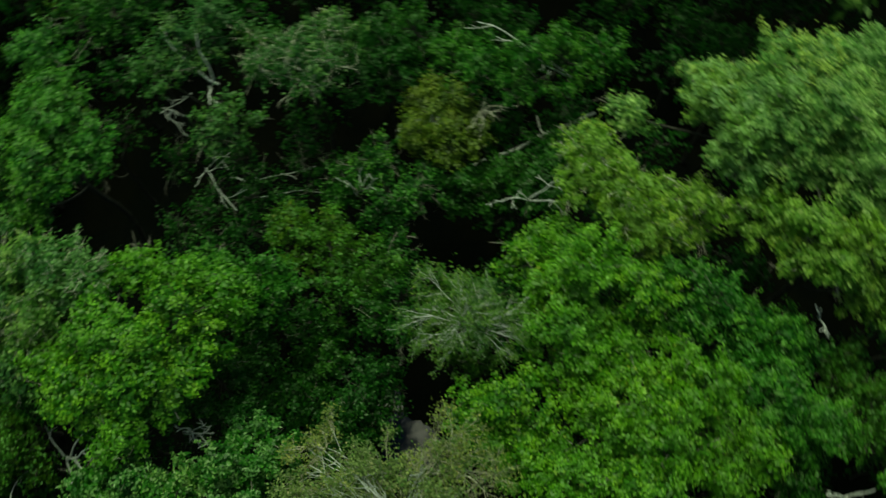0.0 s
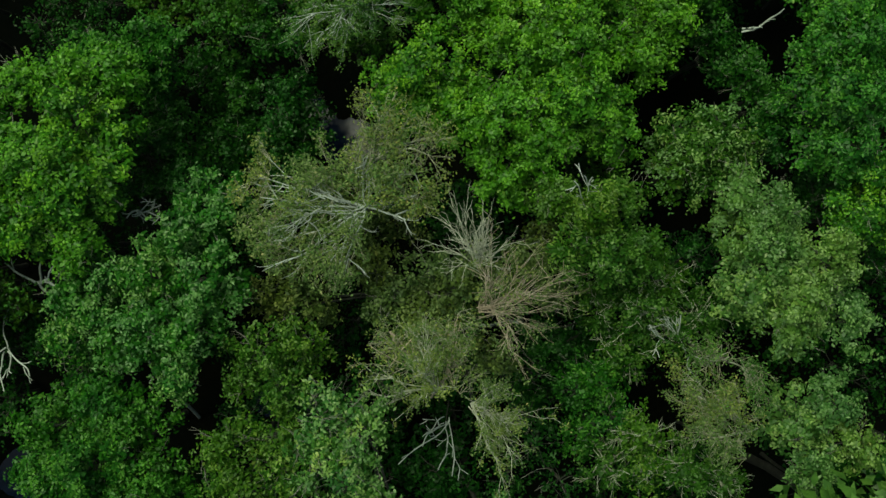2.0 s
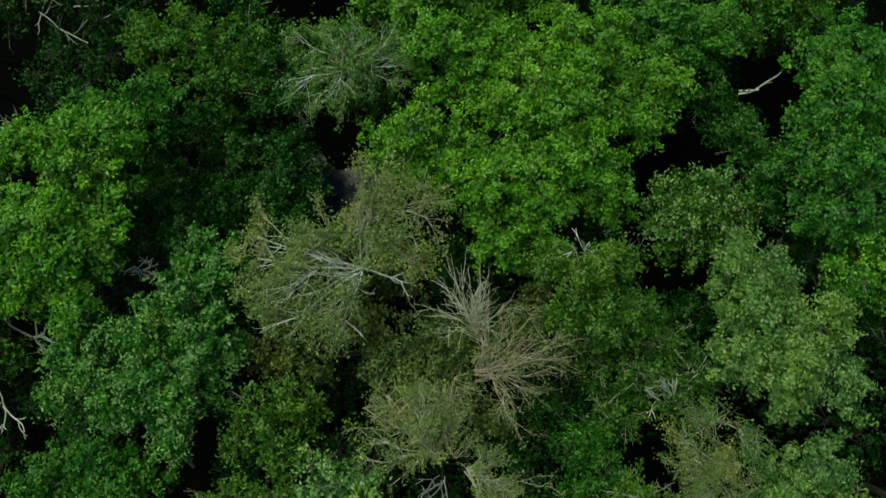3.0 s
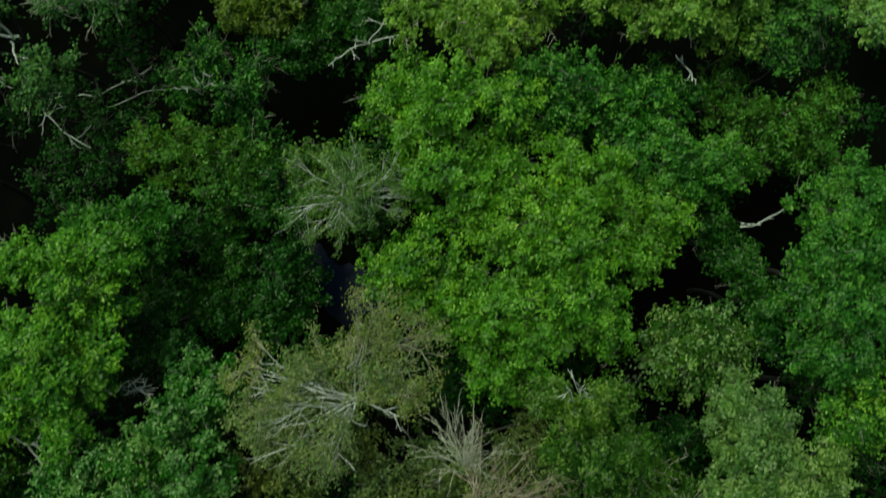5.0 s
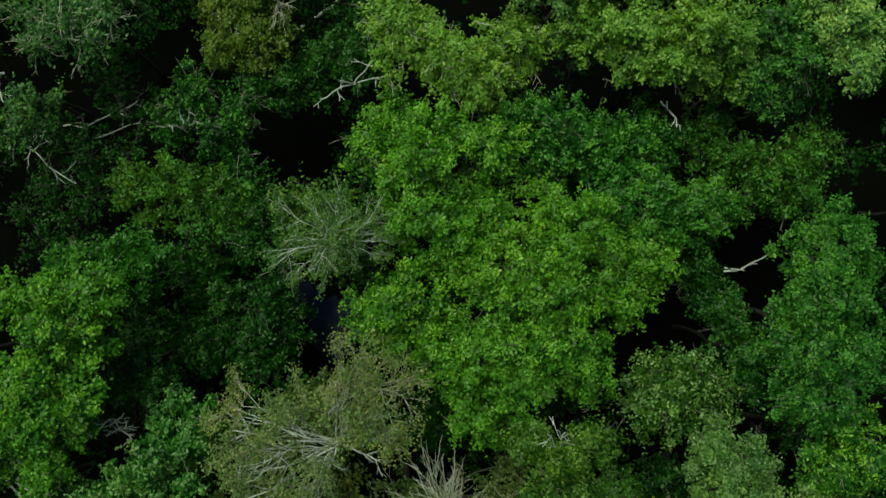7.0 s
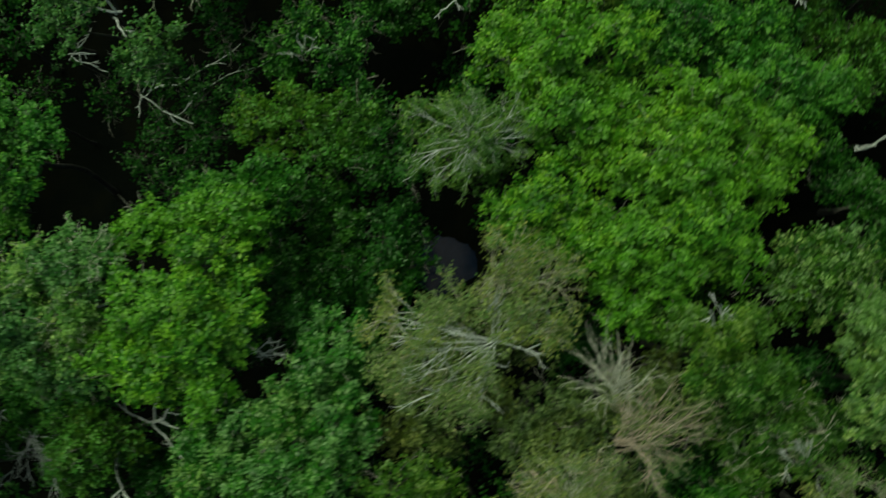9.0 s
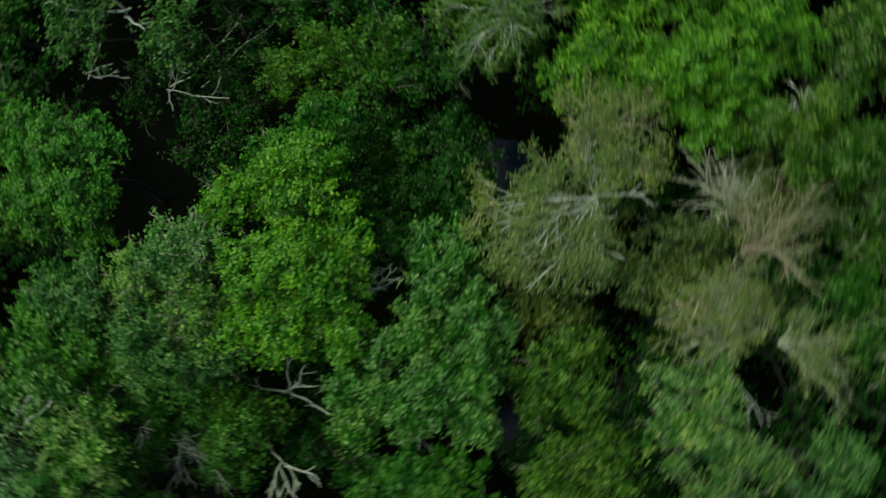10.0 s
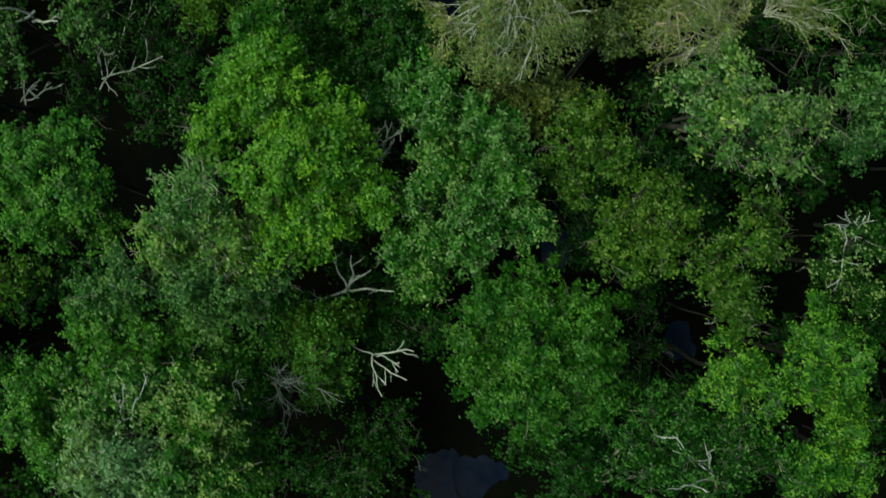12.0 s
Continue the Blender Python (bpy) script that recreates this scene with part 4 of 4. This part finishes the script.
dead_tree((-7.36, -13.65, 9.4), [(-7.74, -12.98, 10.4)],
          "broken pale stub in a gap", thick=0.03, forks=1)
tree([(-3.46, -2.31, 11.7, 1.06), (-2.13, -2.96, 11.9, 1.06), (-1.02, -2.63, 10.9, 0.90), (-4.50, -3.20, 10.6, 0.91), (-2.56, -1.41, 11.5, 0.89)],
     "straw", "green leafy undergrowth tree below grey limbs", dens=420, shoot="straw")
tree([(-13.27, -4.23, 9.4, 0.94), (-12.82, -5.50, 9.4, 0.94), (-13.96, -3.53, 9.0, 0.76), (-12.50, -4.42, 9.2, 0.76)],
     "dark", "dark green low tree beside a silver snag", dens=420)
tree([(-17.35, -5.80, 7.5, 0.99), (-17.02, -7.21, 7.2, 0.89), (-16.15, -6.21, 7.0, 0.70)],
     "dark", "dark low shrub-like tree over black mud", dens=140)
fan_tree((1.11, -4.61, 16.0), (1.50, -3.18, 17.3), "bare silvery tree with upright broom-like twigs", count=24, spread=0.4, length=1.85, thick=0.008, wood=TWIG)
fan_tree((0.98, -5.89, 15.0), (2.62, -5.93, 17.0), "grey-brown bare tree with arching twigs", count=22, spread=0.42, length=2.5, wood=REDTWIG, dens=70, droop=0.3)
fan_tree((0.17, -8.32, 16.6), (1.04, -9.18, 17.6), "grey half-bare tree with arching limbs and few leaves", count=16, spread=0.62, length=2.0, wood=TWIG, dens=170, droop=0.05)
fan_tree((-0.72, -7.70, 16.8), (-1.26, -6.67, 18.0), "grey-olive half-bare tree with hanging twigs", count=17, spread=0.6, length=1.8, wood=TWIG, dens=150, droop=0.05)
fan_tree((-16.81, -1.92, 10.2), (-16.19, -3.60, 10.9), "dead grey tree with a fan of fine twigs", count=11, spread=0.62, length=2.0, droop=0.15, thick=0.006, wood=DEAD)
tree([(1.34, -8.76, 11.8, 0.80), (2.34, -8.48, 11.3, 0.72), (0.84, -7.77, 11.5, 0.71), (1.89, -9.91, 10.9, 0.72), (2.00, -10.94, 11.5, 0.89), (0.72, -11.82, 11.4, 0.89), (2.46, -12.42, 11.0, 0.90)],
     "dark", "green leafy tree among grey bare twigs", dens=150)
fan_tree((-0.88, 3.59, 14.0), (-0.78, 3.64, 16.0), "pale grey tree of fine weeping twigs", count=30, spread=0.8, length=2.15, wood=DEAD, dens=300, droop=0.5, look_of="sage")
fan_tree((-1.81, 11.62, 10.2), (-1.52, 11.49, 11.5), "olive shrubby tree with a bare twig tuft", count=10, spread=0.6, length=1.2, wood=TWIG, droop=0.1)
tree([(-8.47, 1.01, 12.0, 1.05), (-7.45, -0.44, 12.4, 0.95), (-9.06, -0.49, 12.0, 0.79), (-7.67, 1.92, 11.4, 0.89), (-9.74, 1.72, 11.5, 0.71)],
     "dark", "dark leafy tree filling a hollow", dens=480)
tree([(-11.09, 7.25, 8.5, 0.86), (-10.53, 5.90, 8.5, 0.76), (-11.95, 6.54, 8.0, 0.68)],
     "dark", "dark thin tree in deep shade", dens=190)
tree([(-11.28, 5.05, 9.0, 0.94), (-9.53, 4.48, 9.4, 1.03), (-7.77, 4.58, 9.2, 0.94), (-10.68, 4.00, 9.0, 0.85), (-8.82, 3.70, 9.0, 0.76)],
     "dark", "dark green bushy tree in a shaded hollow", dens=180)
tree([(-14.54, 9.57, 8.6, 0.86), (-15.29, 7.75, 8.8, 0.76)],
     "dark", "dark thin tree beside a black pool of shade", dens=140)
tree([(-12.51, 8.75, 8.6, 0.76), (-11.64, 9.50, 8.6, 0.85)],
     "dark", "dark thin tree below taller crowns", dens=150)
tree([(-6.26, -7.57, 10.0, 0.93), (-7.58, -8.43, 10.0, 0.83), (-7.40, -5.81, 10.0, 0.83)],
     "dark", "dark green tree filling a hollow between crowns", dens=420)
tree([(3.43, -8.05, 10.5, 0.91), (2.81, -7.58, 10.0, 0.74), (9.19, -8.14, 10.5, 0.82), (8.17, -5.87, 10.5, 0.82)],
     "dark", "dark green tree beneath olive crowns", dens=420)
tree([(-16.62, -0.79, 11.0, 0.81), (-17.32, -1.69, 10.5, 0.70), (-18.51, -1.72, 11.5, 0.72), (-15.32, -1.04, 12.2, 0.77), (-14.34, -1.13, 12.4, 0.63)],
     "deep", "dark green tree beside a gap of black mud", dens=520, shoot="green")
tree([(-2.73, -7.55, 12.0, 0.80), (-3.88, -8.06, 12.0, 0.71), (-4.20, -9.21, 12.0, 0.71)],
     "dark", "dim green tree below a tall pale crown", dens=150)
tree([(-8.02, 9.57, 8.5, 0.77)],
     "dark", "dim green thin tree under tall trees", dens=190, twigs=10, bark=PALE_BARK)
dead_tree((-5.53, 8.09, 9.5), [(-5.38, 8.55, 11.0), (-4.89, 8.16, 11.0), (-5.81, 8.15, 10.8)],
          "thin pale forked sapling in a gap", thick=0.022, forks=3)
dead_tree((-4.05, 10.77, 8.5), [(-4.07, 10.99, 10.0), (-3.48, 10.77, 10.2), (-3.78, 10.19, 9.8)],
          "thin pale leafless sapling in shade", thick=0.02, forks=3)
dead_tree((-18.99, 0.89, 15.6), [(-18.12, 1.10, 17.8), (-17.84, 0.74, 17.8)],
          "thin pale forked sapling between crowns", thick=0.022, forks=2)
dead_tree((-17.59, -1.06, 10.5), [(-16.76, -0.86, 12.0), (-18.15, -1.41, 11.6), (-17.87, -1.70, 11.6)],
          "thin white sapling at the edge of a gap", thick=0.022, forks=3)
tree([(12.79, -4.96, 10.0, 0.74), (13.80, -5.66, 10.5, 0.82), (13.56, -6.99, 11.5, 0.80)],
     "dark", "green low tree beside a grey-green crown", dens=300)
tree([(13.38, -4.64, 14.6, 0.98), (12.82, -5.55, 14.6, 0.90), (13.58, -5.73, 14.7, 0.90), (12.41, -6.06, 13.2, 0.68)],
     "green", "yellowish green tree at the foot of a broad crown", shoot="lime")
tree([(-7.45, 4.38, 13.0, 0.65), (-6.99, 4.01, 12.8, 0.55), (-8.23, 3.69, 12.8, 0.69), (-7.49, 3.21, 12.4, 0.70), (-9.32, 4.06, 13.6, 0.68), (-8.79, 4.17, 13.0, 0.58)],
     "deep", "fresh green young tree at the edge of a shaded hollow", size=0.14)
tree([(-18.37, -2.29, 14.5, 0.75), (-18.85, -3.11, 14.5, 0.75), (-17.82, -1.49, 14.0, 0.61)],
     "deep", "deep green tree beside a taller soft crown", dens=600)
tree([(-3.78, 5.88, 11.0, 0.81), (-3.37, 4.89, 11.2, 0.81), (-4.13, 4.11, 10.6, 0.82), (-3.01, 3.56, 11.4, 0.68), (-4.09, 6.80, 10.4, 0.62)],
     "dark", "dark green tree beside a black gap", dens=460)
dead_tree((4.61, -3.59, 14.4), [(4.76, -2.86, 16.0), (4.27, -2.85, 15.8), (4.55, -2.76, 16.0)],
          "thin pale forked leafless sapling among olive leaves", thick=0.022, forks=2)
tree([(-8.13, -11.72, 7.5, 0.79), (-9.32, -12.93, 7.0, 0.84), (-10.58, -13.27, 7.4, 0.75), (-9.86, -14.77, 7.6, 0.71)],
     "dark", "dim low tree standing in a black gap", dens=150)
tree([(-8.25, -18.01, 14.0, 0.76), (-9.25, -17.95, 14.2, 0.84), (-9.28, -18.96, 14.0, 0.84), (-10.20, -17.77, 13.6, 0.71)],
     "green", "yellowish green leafy tree beside a dark gap", shoot="lime")
fan_tree((-1.90, -2.44, 14.3), (-2.63, -1.96, 15.8), "half-bare tree of thin pale limbs spreading all round", count=9, spread=0.9, length=2.6, wood=DEAD, dens=260, droop=0.12, thick=0.022)

# ---------------------------------------------------------------- understorey: shaded young trees between the crowns
GAPS = [(10.3, -0.7, 1.2), (13.0, 0.0, 1.1), (-2.3, 7.6, 0.9), (-11.6, 5.7, 1.0), (-7.0, 12.4, 1.1), (9.0, 7.8, 0.6), (10.9, 7.4, 0.4), (17.3, 4.4, 0.6), (17.0, 6.5, 0.5), (-4.0, 10.3, 0.7), (-11.3, 0.3, 0.4), (-9.9, -1.6, 0.4), (-2.2, 1.0, 0.6), (8.8, -1.6, 0.6), (12.2, -5.1, 1.0), (13.5, 2.5, 0.5), (-14.4, -1.8, 0.4), (-15.6, -5.6, 0.6), (6.5, -10.2, 0.8), (9.4, -9.2, 0.4), (12.5, -10.7, 0.6), (8.3, -3.7, 0.6), (-8.8, -7.8, 0.6), (-6.4, -5.4, 0.4)]
GAPS += [(-2.5, -4.1, 0.4), (-11.3, 6.7, 0.6), (-18.6, -3.3, 0.9), (-15.2, -6.3, 0.5), (-8.3, -13.6, 0.8), (-7.7, -8.0, 0.6), (-13.5, -1.3, 0.5), (-9.8, -6.3, 0.5), (-3.5, -16.1, 1.0), (-11.1, 7.6, 0.9), (-13.0, 6.4, 0.8), (-21.1, 5.6, 0.6), (2.6, -12.0, 0.5), (-8.9, -18.8, 0.6), (-17.0, -9.1, 0.9), (4.0, 15.0, 0.9), (2.0, 13.7, 0.7), (-16.2, 5.5, 0.6), (-11.9, 6.5, 0.6), (-2.0, 7.6, 0.7), (-6.7, 12.4, 0.5), (-14.0, 11.9, 0.5), (10.0, 8.0, 0.6), (12.0, 8.4, 0.6)]
GAPS += [(-8.5, 11.9, 0.8), (-11.6, 9.7, 0.4), (-14.4, 7.9, 0.4), (-2.5, 7.4, 0.9), (-16.4, 13.3, 0.7), (-7.0, 11.2, 0.8), (-9.8, 7.5, 0.9), (-12.2, 6.5, 0.9), (-14.2, 9.7, 0.8), (-13.3, 8.3, 0.9), (-10.5, 9.6, 0.7), (-13.1, 8.7, 1.0), (-14.8, 7.0, 0.9), (-11.0, 7.2, 0.9), (-9.7, 9.1, 0.8), (-11.1, 7.8, 1.2), (-12.4, 6.6, 1.2), (-10.9, 6.5, 0.9)]
TALL = list(CROWNS)
rng_plan = np.random.default_rng(7)
# Mostly the dark tone, which carries the understorey's shade in its colour.
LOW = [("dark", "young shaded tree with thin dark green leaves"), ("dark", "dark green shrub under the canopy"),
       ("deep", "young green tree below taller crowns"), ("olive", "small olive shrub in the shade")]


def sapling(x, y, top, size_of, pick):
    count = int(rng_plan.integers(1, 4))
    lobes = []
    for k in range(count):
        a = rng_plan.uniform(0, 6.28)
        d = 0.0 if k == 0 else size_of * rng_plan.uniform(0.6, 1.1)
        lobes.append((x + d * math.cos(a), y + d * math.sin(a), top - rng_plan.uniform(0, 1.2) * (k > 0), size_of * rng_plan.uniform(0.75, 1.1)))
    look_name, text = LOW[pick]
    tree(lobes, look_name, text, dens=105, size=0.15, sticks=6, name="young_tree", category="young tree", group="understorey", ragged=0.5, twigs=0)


for i in range(-13, 11):
    for j in range(-10, 10):
        x = i * 2.1 + rng_plan.uniform(-0.9, 0.9)
        y = j * 2.1 + rng_plan.uniform(-0.9, 0.9)
        top = rng_plan.uniform(6.0, 10.5)
        wide = rng_plan.uniform(0.8, 1.35)
        if any(math.hypot(x - c[0], y - c[1]) < 0.55 * c[3] and c[2] > top + 3 for c in TALL):
            continue
        near = min([math.hypot(x - a, y - b) - r for a, b, r in GAPS])
        if near > 0.75 * wide:
            sapling(x, y, top, wide, int(rng_plan.choice(4, p=[0.48, 0.30, 0.17, 0.05])))

# ---------------------------------------------------------------- unseen wood added all round to block light from the sides
SURROUND = {"green": [], "dark": [], "sage": []}
stems = []
for i in range(-8, 8):
    for j in range(-7, 8):
        x = i * 5.4 + rng_plan.uniform(-1.5, 1.5)
        y = j * 5.4 + rng_plan.uniform(-1.5, 1.5)
        inside = -27 < x < 19 and -21 < y < 19 and not (x < -20 and y > 11) and not (x > 10 and y < -14)
        if inside:
            continue
        top = rng_plan.uniform(12, 17)
        r = rng_plan.uniform(1.5, 2.2)
        look_name = ("green", "dark", "sage")[int(rng_plan.integers(0, 3))]
        for k in range(4):
            a = k * 2.1 + rng_plan.uniform(0, 1)
            d = 0 if k == 0 else 1.7
            c = np.array([x + d * math.cos(a), y + d * math.sin(a), top - r * 0.75 - (k > 0) * rng_plan.uniform(0.3, 2)])
            (v, q), young, tufts, trad = foliage_dome(rng_plan, c, r * (1 if k == 0 else 0.75), 13, 0.5)
            SURROUND[look_name].append((v, q))
        stems.append(tube(crooked(rng_plan, (x, y, -0.2), (x, y, top - 1.6), 6, 0.03), np.linspace(0.2, 0.06, 6), 6))
wood_round = new("unseen_surrounding_wood")
tagged(wood_round, "leafy trees added out of view all around, blocking side light", "woodland", kind="stuff")
link("stems", mesh_from("stems", *joined(stems)), BARK, wood_round, "stuff")
for look_name, got in SURROUND.items():
    link("foliage", mesh_from("foliage", *joined(got)), LEAF[look_name], wood_round, "stuff")
